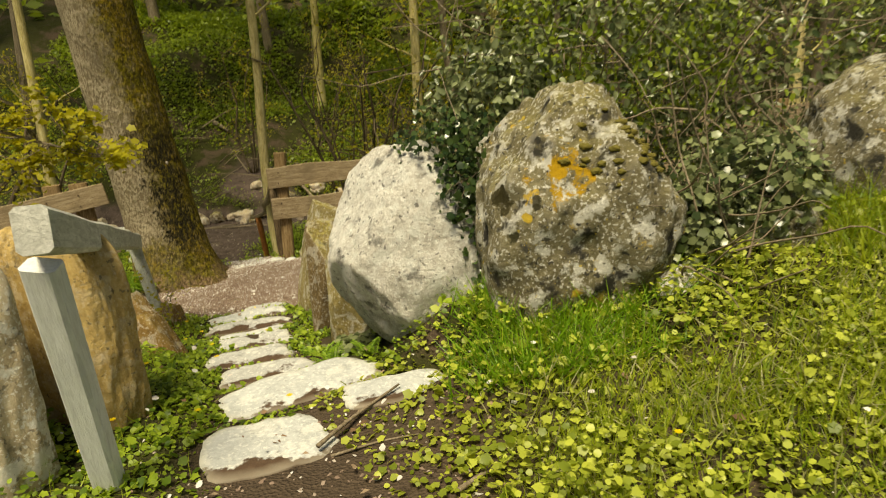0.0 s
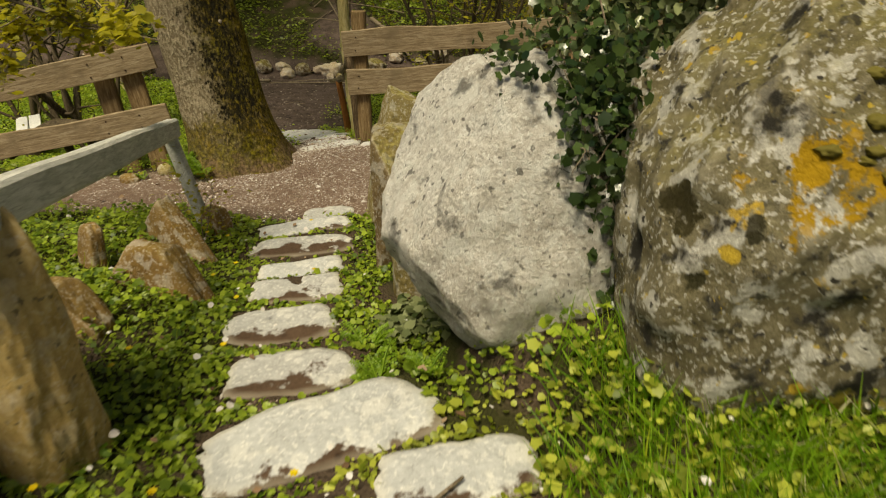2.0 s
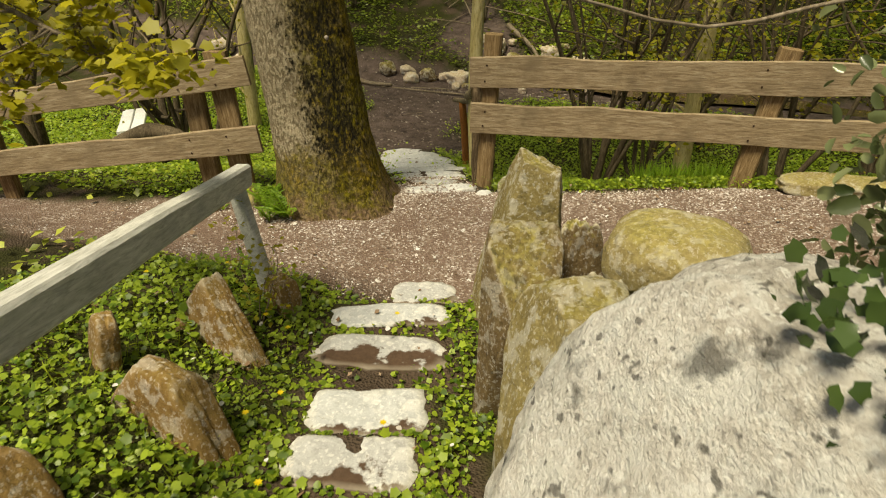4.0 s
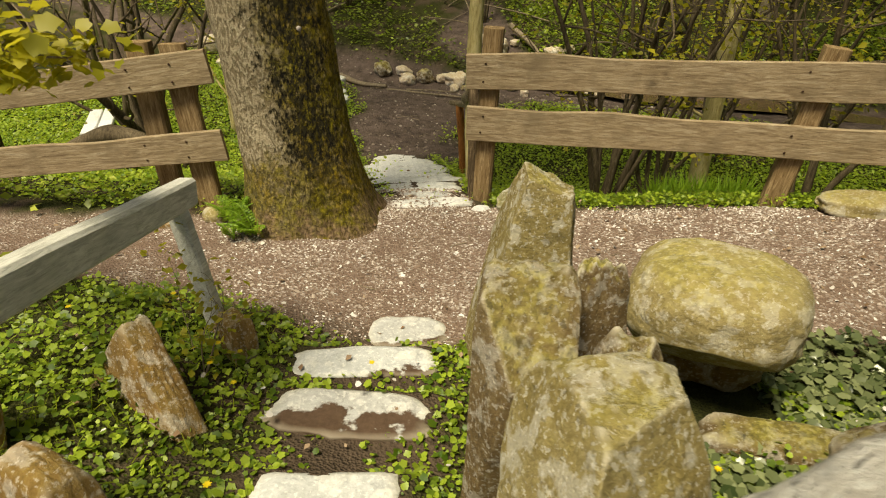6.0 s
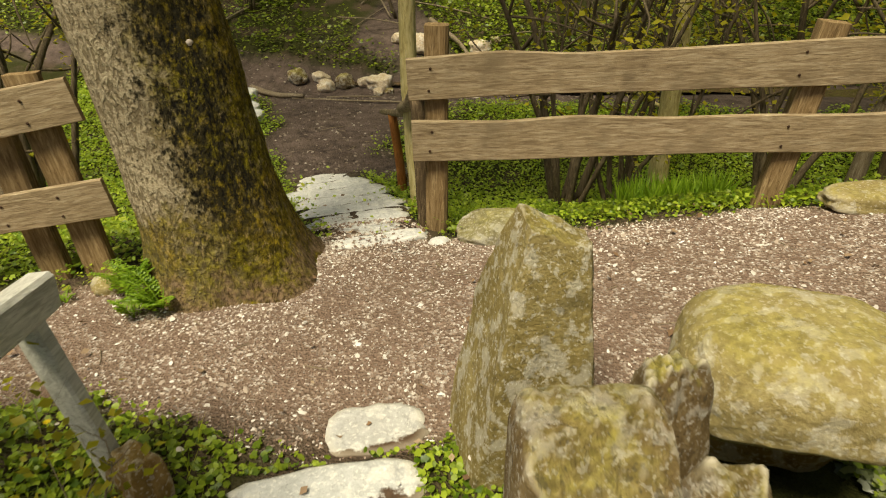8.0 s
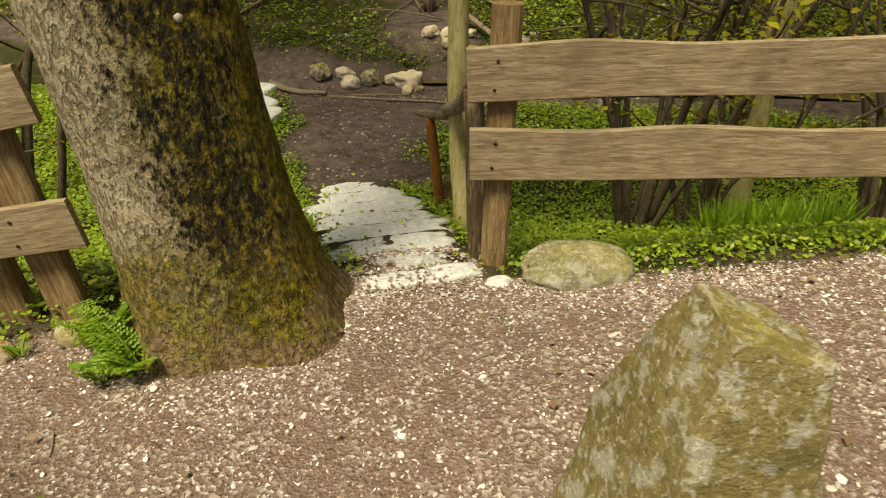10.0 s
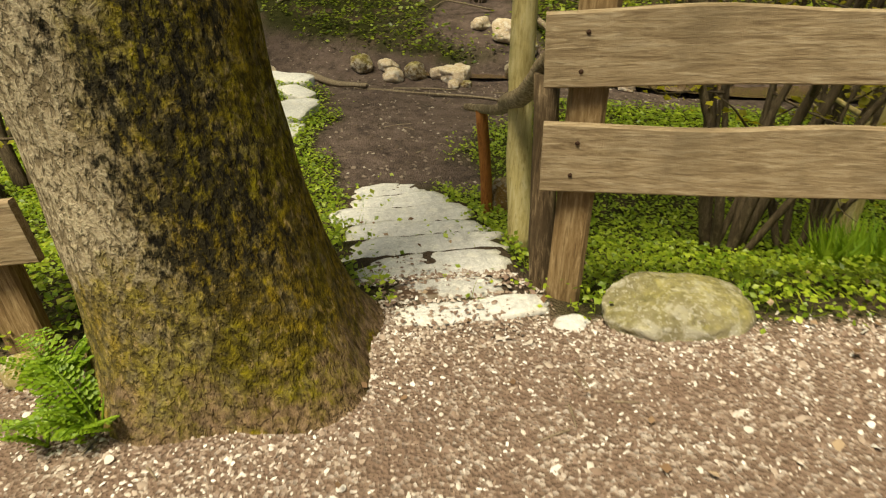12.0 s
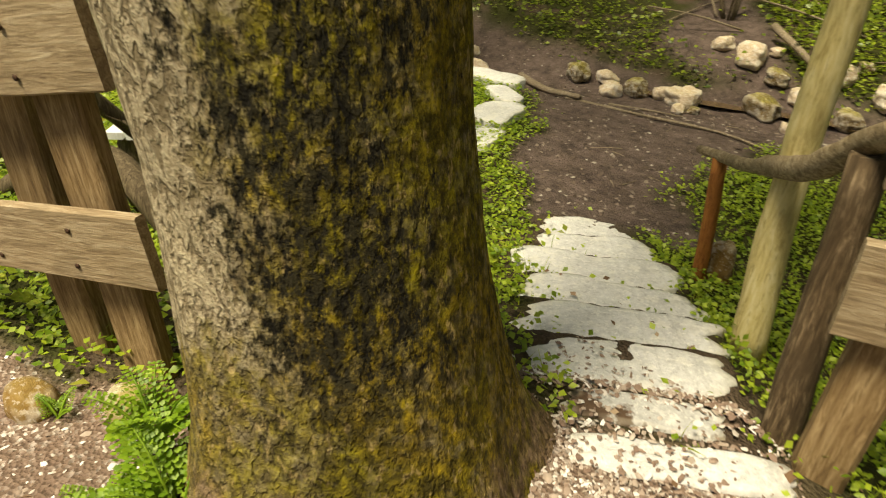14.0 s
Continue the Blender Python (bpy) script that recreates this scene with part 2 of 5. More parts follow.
def chip_material(name, stops, rough=0.9):
    m, nt, b = material(name)
    g = nt.nodes.new("ShaderNodeNewGeometry")
    col = ramp(nt, g.outputs["Random Per Island"], stops)
    v = coords(nt)
    col = mix(nt, maths(nt, "MULTIPLY", tex(nt, v, 60, 3), 0.45), col, (0.10, 0.075, 0.055))
    nt.links.new(col, b.inputs["Base Color"])
    b.inputs["Roughness"].default_value = rough
    return m


def ground_material():
    m, nt, b = material("earth")
    v = coords(nt)

    def zone(name):
        return node_attr(nt, name)

    fine = tex(nt, v, 45, 6, 0.7)
    soil = mix(nt, fine, (0.030, 0.021, 0.014), (0.125, 0.088, 0.060))
    # trodden gravel: brown fines with pale crumbs
    crumbs = node(nt, "TexVoronoi", Vector=v, Scale=75.0)
    pick = node(nt, "SeparateColor", Color=crumbs.outputs["Color"])
    crumb = ramp(nt, pick.outputs[0], [(0.0, (0.14, 0.095, 0.068)), (0.55, (0.22, 0.155, 0.115)), (0.78, (0.42, 0.34, 0.28)), (0.95, (0.66, 0.60, 0.54))])
    gravel = mix(nt, spots(nt, v, 5.0, 0.35, 0.65, 5), (0.185, 0.125, 0.092), crumb)
    gravel = mix(nt, maths(nt, "MULTIPLY", fine, 0.5), gravel, (0.12, 0.08, 0.06))
    mud = mix(nt, ramp(nt, tex(nt, v, 6, 9, 0.75), [(0.3, 0.0), (0.7, 1.0)]), (0.030, 0.021, 0.018), (0.175, 0.128, 0.108))
    mud = mix(nt, maths(nt, "MULTIPLY", spots(nt, v, 60, 0.62, 0.68, 2), 0.5), mud, (0.22, 0.18, 0.15))
    turf = mix(nt, tex(nt, v, 7, 6, 0.7), (0.014, 0.015, 0.004), (0.055, 0.058, 0.014))
    turf = mix(nt, spots(nt, v, 2.2, 0.5, 0.62, 6), turf, soil)
    col = mix(nt, zone("gravel"), turf, gravel)
    col = mix(nt, zone("mud"), col, mud)
    col = mix(nt, zone("soil"), col, soil)
    nt.links.new(col, b.inputs["Base Color"])
    b.inputs["Roughness"].default_value = 0.93
    h = maths(nt, "ADD", tex(nt, v, 20, 8, 0.7), maths(nt, "MULTIPLY", crumbs.outputs["Distance"], 1.2))
    relief(nt, b, h, 0.7, 0.02)
    return m


def node_attr(nt, name):
    a = nt.nodes.new("ShaderNodeAttribute")
    a.attribute_name = name
    return a.outputs["Fac"]


def bark_material():
    m, nt, b = material("mossy_bark")
    o = coords(nt)
    sx = node(nt, "SeparateXYZ", Vector=o)
    x, y, z = sx.outputs[0], sx.outputs[1], sx.outputs[2]
    v = coords(nt, (1, 1, 0.5))
    furrow = tex(nt, v, 52, 3, 0.55, 0.25)
    ridge = ramp(nt, furrow, [(0.41, 0.0), (0.53, 1.0)])
    fine = tex(nt, o, 95, 4, 0.7)
    mid = tex(nt, o, 9, 6, 0.65)
    plate = mix(nt, ramp(nt, fine, [(0.35, 0.0), (0.65, 1.0)]), (0.27, 0.21, 0.13), (0.52, 0.45, 0.31))
    plate = mix(nt, maths(nt, "MULTIPLY", spots(nt, o, 4.0, 0.45, 0.65, 6), 0.5), plate, (0.15, 0.115, 0.06))
    col = mix(nt, ridge, (0.21, 0.165, 0.10), plate)
    # u runs round the trunk from the dry flank to the mossy one
    u = maths(nt, "ADD", maths(nt, "ADD", maths(nt, "MULTIPLY", maths(nt, "ADD", x, maths(nt, "MULTIPLY", z, 0.16)), 0.75), maths(nt, "MULTIPLY", y, 0.66)), maths(nt, "MULTIPLY", maths(nt, "SUBTRACT", mid, 0.5), 0.42))
    mossy = ramp(nt, maths(nt, "ADD", u, 0.5), [(0.33, 0.0), (0.50, 1.0)])
    low = ramp(nt, maths(nt, "ADD", z, maths(nt, "MULTIPLY", tex(nt, o, 4.5, 7, 0.7), 0.9)), [(0.88, 1.0), (1.12, 0.0)])
    mossy = maths(nt, "MAXIMUM", mossy, maths(nt, "MULTIPLY", low, 0.85))
    blotch = ramp(nt, tex(nt, o, 26, 8, 0.78), [(0.43, 0.0), (0.64, 1.0)])
    patch = spots(nt, o, 3.0, 0.42, 0.58, 7)
    moss = mix(nt, blotch, (0.062, 0.048, 0.005), mix(nt, patch, (0.36, 0.25, 0.018), (0.29, 0.245, 0.012)))
    moss = mix(nt, maths(nt, "MULTIPLY", maths(nt, "SUBTRACT", 1.0, ridge), 0.35), moss, (0.030, 0.023, 0.004))
    moss = mix(nt, maths(nt, "MULTIPLY", spots(nt, v, 44, 0.58, 0.65, 5), 0.65), moss, (0.40, 0.29, 0.12))
    col = mix(nt, maths(nt, "MULTIPLY", mossy, ramp(nt, tex(nt, o, 14, 6, 0.7), [(0.30, 0.62), (0.50, 1.0)])), col, moss)
    # dark wet streak with torn edges
    zz = maths(nt, "ADD", z, maths(nt, "MULTIPLY", maths(nt, "SUBTRACT", tex(nt, o, 3.4, 4, 0.6), 0.5), 0.5))
    band = ramp(nt, maths(nt, "MULTIPLY", zz, 0.4), [(0.07, 0.0), (0.20, 1.0), (0.60, 1.0), (0.78, 0.0)])
    d = maths(nt, "ABSOLUTE", maths(nt, "SUBTRACT", u, 0.07))
    torn = maths(nt, "ADD", maths(nt, "MULTIPLY", maths(nt, "SUBTRACT", tex(nt, o, 6, 5, 0.6), 0.5), 0.5), maths(nt, "MULTIPLY", maths(nt, "SUBTRACT", tex(nt, v, 46, 4, 0.65), 0.5), 0.55))
    wet = maths(nt, "MULTIPLY", ramp(nt, maths(nt, "ADD", d, torn), [(0.12, 1.0), (0.19, 0.0)]), band)
    speck = ramp(nt, tex(nt, v, 40, 6, 0.75), [(0.48, 1.0), (0.60, 0.15)])
    col = mix(nt, maths(nt, "MULTIPLY", wet, speck), col, mix(nt, ridge, (0.008, 0.007, 0.004), (0.026, 0.022, 0.010)))
    # bare reddish foot
    foot = ramp(nt, maths(nt, "ADD", z, maths(nt, "MULTIPLY", tex(nt, o, 6, 6, 0.7), 0.55)), [(0.38, 1.0), (0.50, 0.0)])
    foot = maths(nt, "MULTIPLY", foot, spots(nt, o, 5.0, 0.40, 0.50, 7))
    col = mix(nt, maths(nt, "MULTIPLY", foot, 0.8), col, mix(nt, ramp(nt, tex(nt, v, 34, 6, 0.75), [(0.38, 0.0), (0.62, 1.0)]), (0.05, 0.028, 0.014), (0.30, 0.20, 0.13)))
    nt.links.new(col, b.inputs["Base Color"])
    b.inputs["Roughness"].default_value = 0.9
    relief(nt, b, maths(nt, "ADD", ridge, maths(nt, "MULTIPLY", fine, 1.3)), 0.85, 0.012)
    return m


EARTH = ground_material()
BARK = bark_material()
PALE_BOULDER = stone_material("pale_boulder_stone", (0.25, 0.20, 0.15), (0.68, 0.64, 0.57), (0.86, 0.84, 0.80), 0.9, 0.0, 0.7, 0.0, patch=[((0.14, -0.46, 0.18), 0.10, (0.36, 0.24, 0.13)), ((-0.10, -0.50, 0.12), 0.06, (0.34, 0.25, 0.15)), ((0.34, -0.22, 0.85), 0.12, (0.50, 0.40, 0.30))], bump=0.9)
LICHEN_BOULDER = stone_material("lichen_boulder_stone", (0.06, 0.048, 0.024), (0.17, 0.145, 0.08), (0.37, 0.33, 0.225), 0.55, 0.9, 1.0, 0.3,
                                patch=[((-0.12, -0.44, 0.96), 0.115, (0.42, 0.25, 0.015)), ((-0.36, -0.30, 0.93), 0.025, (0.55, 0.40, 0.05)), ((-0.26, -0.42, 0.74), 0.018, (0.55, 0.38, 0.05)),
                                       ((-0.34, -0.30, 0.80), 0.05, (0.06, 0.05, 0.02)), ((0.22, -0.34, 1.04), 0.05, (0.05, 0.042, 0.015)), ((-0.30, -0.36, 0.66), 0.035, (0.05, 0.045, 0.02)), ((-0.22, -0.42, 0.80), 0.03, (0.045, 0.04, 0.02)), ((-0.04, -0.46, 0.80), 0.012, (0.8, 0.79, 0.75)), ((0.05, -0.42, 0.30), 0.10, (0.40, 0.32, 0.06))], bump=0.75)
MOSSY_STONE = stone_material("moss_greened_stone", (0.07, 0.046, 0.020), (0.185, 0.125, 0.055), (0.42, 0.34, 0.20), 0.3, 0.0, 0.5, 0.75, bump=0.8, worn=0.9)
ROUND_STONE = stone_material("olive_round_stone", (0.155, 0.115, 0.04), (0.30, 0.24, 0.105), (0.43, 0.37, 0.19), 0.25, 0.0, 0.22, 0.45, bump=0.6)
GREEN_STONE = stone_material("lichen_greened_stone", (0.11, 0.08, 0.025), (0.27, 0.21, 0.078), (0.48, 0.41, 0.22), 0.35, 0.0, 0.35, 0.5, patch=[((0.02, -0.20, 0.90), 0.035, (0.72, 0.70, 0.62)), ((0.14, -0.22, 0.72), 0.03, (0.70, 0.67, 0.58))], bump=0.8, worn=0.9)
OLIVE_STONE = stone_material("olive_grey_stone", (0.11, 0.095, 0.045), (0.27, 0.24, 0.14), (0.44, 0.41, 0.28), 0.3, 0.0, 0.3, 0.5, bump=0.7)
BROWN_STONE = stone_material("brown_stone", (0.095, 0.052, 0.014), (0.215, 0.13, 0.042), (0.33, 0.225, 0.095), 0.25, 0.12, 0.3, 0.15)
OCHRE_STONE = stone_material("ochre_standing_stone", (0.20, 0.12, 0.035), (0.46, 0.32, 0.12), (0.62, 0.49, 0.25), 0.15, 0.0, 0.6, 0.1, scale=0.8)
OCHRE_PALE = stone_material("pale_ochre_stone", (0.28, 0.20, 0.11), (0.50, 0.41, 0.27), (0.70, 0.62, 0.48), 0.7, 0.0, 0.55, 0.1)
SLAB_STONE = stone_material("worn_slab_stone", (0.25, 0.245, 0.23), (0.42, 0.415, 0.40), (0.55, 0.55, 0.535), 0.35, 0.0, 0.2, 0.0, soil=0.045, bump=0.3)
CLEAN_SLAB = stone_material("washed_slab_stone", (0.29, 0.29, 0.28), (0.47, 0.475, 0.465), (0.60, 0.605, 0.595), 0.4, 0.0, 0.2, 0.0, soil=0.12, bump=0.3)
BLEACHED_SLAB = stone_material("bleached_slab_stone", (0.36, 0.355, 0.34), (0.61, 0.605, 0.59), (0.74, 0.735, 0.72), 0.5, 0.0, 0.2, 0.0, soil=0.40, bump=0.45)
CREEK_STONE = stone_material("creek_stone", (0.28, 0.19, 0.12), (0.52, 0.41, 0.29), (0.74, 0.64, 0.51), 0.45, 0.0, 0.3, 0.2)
FENCE_WOOD = wood_material("weathered_fence_wood", (0.13, 0.088, 0.05), (0.30, 0.225, 0.135), (0.45, 0.37, 0.25), wear=0.6)
FENCE_POST = wood_material("brown_post_wood", (0.085, 0.05, 0.02), (0.235, 0.155, 0.075), (0.41, 0.30, 0.165), axis=2)
GREY_WOOD = wood_material("grey_rail_wood", (0.31, 0.30, 0.26), (0.51, 0.50, 0.45), (0.68, 0.665, 0.61), axis=1, knots=False, wear=0.3, grain=0.8)
# near-white: the rail post's overexposed brightness is put into its colour
GREY_POST = wood_material("pale_grey_post_wood", (0.60, 0.59, 0.56), (0.77, 0.765, 0.73), (0.86, 0.855, 0.83), axis=2, knots=False, wear=0.25, grain=0.8)
ORANGE_WOOD = wood_material("orange_brown_wood", (0.15, 0.055, 0.015), (0.34, 0.13, 0.035), (0.46, 0.20, 0.06), axis=2, knots=False)
BRANCH_WOOD = wood_material("barked_branch", (0.07, 0.048, 0.026), (0.27, 0.205, 0.125), (0.48, 0.40, 0.285), axis=1, knots=False, wear=0.7)
TWIG_WOOD = wood_material("twig_bark", (0.09, 0.065, 0.04), (0.21, 0.165, 0.11), (0.36, 0.30, 0.22), axis=2, knots=False)
YOUNG_BARK = wood_material("green_young_bark", (0.28, 0.21, 0.075), (0.58, 0.48, 0.21), (0.70, 0.62, 0.36), axis=2, knots=False, wear=0.6, grain=0.6)
LOG_BARK = wood_material("peeling_log_bark", (0.03, 0.02, 0.011), (0.11, 0.075, 0.042), (0.36, 0.27, 0.17), axis=2, knots=True, wear=0.8)
DARK_STEM = wood_material("dark_stem_bark", (0.035, 0.025, 0.015), (0.10, 0.075, 0.045), (0.20, 0.16, 0.10), axis=2, knots=False)
LEAF_BRIGHT = leaf_material("fresh_green_leaf", (0.13, 0.175, 0.012), (0.64, 0.68, 0.10))
LEAF_STRAW = leaf_material("straw_blade", (0.30, 0.29, 0.10), (0.62, 0.58, 0.34), 0.6)
LEAF_BANK = leaf_material("deep_green_leaf", (0.055, 0.11, 0.007), (0.44, 0.55, 0.05))
LEAF_TUFT = leaf_material("dark_grass_blade", (0.07, 0.18, 0.006), (0.30, 0.48, 0.03), 0.45)
MOSS = leaf_material("moss_cushion", (0.03, 0.026, 0.005), (0.17, 0.14, 0.015), 0.8, 0.05)
LEAF_SLOPE = leaf_material("slope_leaf", (0.10, 0.185, 0.008), (0.46, 0.56, 0.05))
LEAF_GRASS = leaf_material("grass_blade", (0.11, 0.20, 0.008), (0.44, 0.48, 0.035), 0.5)
# grey-white end holds dust and the white glare on the leaves
LEAF_IVY = leaf_material("dusty_glare_ivy_leaf", (0.035, 0.055, 0.016), (0.33, 0.36, 0.17), 0.26, 0.2)
LEAF_HOLLY = leaf_material("dark_glossy_leaf", (0.010, 0.024, 0.006), (0.085, 0.13, 0.035), 0.22, 0.12)
LEAF_MAPLE = leaf_material("yellow_spring_leaf", (0.22, 0.22, 0.012), (0.48, 0.42, 0.03), 0.5, 0.5)
LEAF_FAR = leaf_material("bank_leaf", (0.05, 0.09, 0.006), (0.36, 0.44, 0.04), 0.4, 0.35)
LEAF_FERN = leaf_material("feathery_leaf", (0.11, 0.21, 0.010), (0.30, 0.44, 0.035), 0.5)
LEAF_DRY = chip_material("dry_leaf", [(0.0, (0.10, 0.055, 0.025)), (0.5, (0.22, 0.13, 0.07)), (1.0, (0.40, 0.30, 0.20))])
BLOSSOM = leaf_material("pale_blossom", (0.62, 0.56, 0.50), (0.88, 0.84, 0.80), 0.6, 0.2)
PETAL = leaf_material("yellow_petal", (0.70, 0.50, 0.01), (0.85, 0.66, 0.03), 0.4, 0.2)
CHIP = chip_material("limestone_chip", [(0.0, (0.19, 0.125, 0.095)), (0.50, (0.28, 0.20, 0.155)), (0.74, (0.46, 0.385, 0.32)), (0.92, (0.67, 0.63, 0.585)), (1.0, (0.84, 0.82, 0.79))])
CHIP_WHITE = chip_material("white_chip", [(0.0, (0.24, 0.17, 0.13)), (0.45, (0.42, 0.34, 0.28)), (0.8, (0.66, 0.60, 0.54)), (1.0, (0.86, 0.84, 0.80))])
DEBRIS = chip_material("mud_debris", [(0.0, (0.04, 0.028, 0.022)), (0.6, (0.13, 0.095, 0.075)), (0.9, (0.26, 0.21, 0.17)), (1.0, (0.5, 0.45, 0.38))])
NAIL, nnt, nb = material("rusty_iron", 0.3)
nb.inputs["Metallic"].default_value, nb.inputs["Roughness"].default_value = 0.6, 0.7
nnt.links.new(mix(nnt, tex(nnt, coords(nnt), 200, 3), (0.02, 0.013, 0.010), (0.11, 0.06, 0.035)), nb.inputs["Base Color"])
WATER, wnt, wb = material("creek_water", 0.5)
wb.inputs["Base Color"].default_value = (0.10, 0.065, 0.035, 1)
wb.inputs["Roughness"].default_value = 0.08
relief(wnt, wb, tex(wnt, coords(wnt), 9, 4), 0.25, 0.02)


# ---- mesh helpers ----
def mesh_object(name, verts, faces, mat, parent=None, at=None, shade=True, label=""):
    me = bpy.data.meshes.new(name)
    me.from_pydata([tuple(v) for v in verts] if not isinstance(verts, list) else verts, [], faces)
    if shade:
        me.polygons.foreach_set("use_smooth", np.ones(len(me.polygons), bool))
    me.materials.append(mat)
    me.update()
    ob = new(name, me)
    if at is not None:
        ob.matrix_basis = at if isinstance(at, Matrix) else Matrix.Translation(at)
    if parent is not None:
        ob.parent = parent
    if label:
        ob["label"] = label
    return ob


def part(name, bm, mat, parent, label="", shade=True, at=None):
    me = bpy.data.meshes.new(name)
    bm.to_mesh(me)
    bm.free()
    if shade:
        me.polygons.foreach_set("use_smooth", np.ones(len(me.polygons), bool))
    me.materials.append(mat)
    ob = new(name, me)
    if parent is not None:
        ob.parent = parent
    if at is not None:
        ob.matrix_basis = at
    if label:
        ob["label"] = label
    return ob


def bulk(name, verts, loops, sizes, mat, parent=None, shade=False):
    """One mesh out of arrays: vertices (n, 3), corner indices, corners per face."""
    me = bpy.data.meshes.new(name)
    me.vertices.add(len(verts))
    me.vertices.foreach_set("co", np.asarray(verts, np.float32).ravel())
    me.loops.add(len(loops))
    me.loops.foreach_set("vertex_index", np.asarray(loops, np.int32))
    me.polygons.add(len(sizes))
    starts = np.concatenate([[0], np.cumsum(sizes)[:-1]])
    me.polygons.foreach_set("loop_start", starts.astype(np.int32))
    me.update(calc_edges=True)
    if shade:
        me.polygons.foreach_set("use_smooth", np.ones(len(sizes), bool))
    me.materials.append(mat)
    ob = new(name, me)
    if parent is not None:
        ob.parent = parent
    return ob


def ico(level):
    bm = bmesh.new()
    bmesh.ops.create_icosphere(bm, subdivisions=level, radius=1)
    v = np.array([q.co[:] for q in bm.verts])
    f = [tuple(q.index for q in p.verts) for p in bm.faces]
    bm.free()
    return v, f


ICO = {k: ico(k) for k in (2, 3, 4, 5, 6)}


def rock(name, at, size, mat, seed, level=5, turn=0.0, tilt=(0, 0), power=2.4, cuts=(), rough=0.10, fine=0.02, freq=1.6, lean=(0, 0), taper=0.0):
    """A stone that stands with its foot at at; size: full width, depth and height; cuts: (direction, share of the radius kept)."""
    v, f = ICO[level]
    n = (np.abs(v) ** power).sum(1) ** (-1 / power)
    p = v * n[:, None]
    for d, keep in cuts:
        d = np.array(d, float) / np.linalg.norm(d)
        over = p @ d - keep
        p = p - np.outer(np.maximum(over, 0) * 0.93, d)
    p = p * (1 + rough * fbm(p * freq, seed, 3))[:, None]
    p = p + v * (fine * fbm(p * freq * 4.5, seed + 40, 4, 0.6))[:, None]
    p[:, :2] *= (1 - taper * (p[:, 2:3] + 1) / 2)
    p[:, 0] += lean[0] * (p[:, 2] + 1) / 2
    p[:, 1] += lean[1] * (p[:, 2] + 1) / 2
    p = p * (np.array(size) / 2)
    p[:, 2] += size[2] / 2
    m = pose(*at, tilt[0], tilt[1], turn)
    return mesh_object(name, p, f, mat, None, m)


def beam(length, width, height, seed, wobble=0.006, cells=24, waney=0.0, axis=0):
    """A sawn board along axis, with worn edges and a slightly wavy run; it starts at its origin."""
    prof = []
    b = min(width, height) * 0.16
    hw, hh = width / 2, height / 2
    for sx, sz in ((1, 1), (-1, 1), (-1, -1), (1, -1)):
        c1, c2 = (hw - b, hh), (hw, hh - b)
        pair = (c2, c1) if sx * sz > 0 else (c1, c2)
        for a, c in pair:
            prof.append((sx * a, sz * c))
    prof = np.array(prof)
    u = np.linspace(0, length, cells + 1)
    verts = []
    for i, s in enumerate(u):
        q = prof.copy()
        n1 = vnoise(np.array([[s * 2.1, seed, 0.0], [s * 2.1, seed, 9.0], [s * 1.3, seed, 20.0]]), seed)
        q[:, 1] += wobble * n1[0]
        q[q[:, 1] > 0, 1] += waney * n1[1] * height
        q[q[:, 1] < 0, 1] += waney * n1[2] * height
        q[:, 0] += wobble * 0.6 * n1[1]
        for a, c in q:
            verts.append((s, a, c) if axis == 0 else ((a, s, c) if axis == 1 else (a, c, s)))
    k = len(prof)
    faces = [(i * k + j, i * k + (j + 1) % k, (i + 1) * k + (j + 1) % k, (i + 1) * k + j) for i in range(cells) for j in range(k)]
    faces += [tuple(range(k))[::-1], tuple(range(cells * k, cells * k + k))]
    return verts, faces


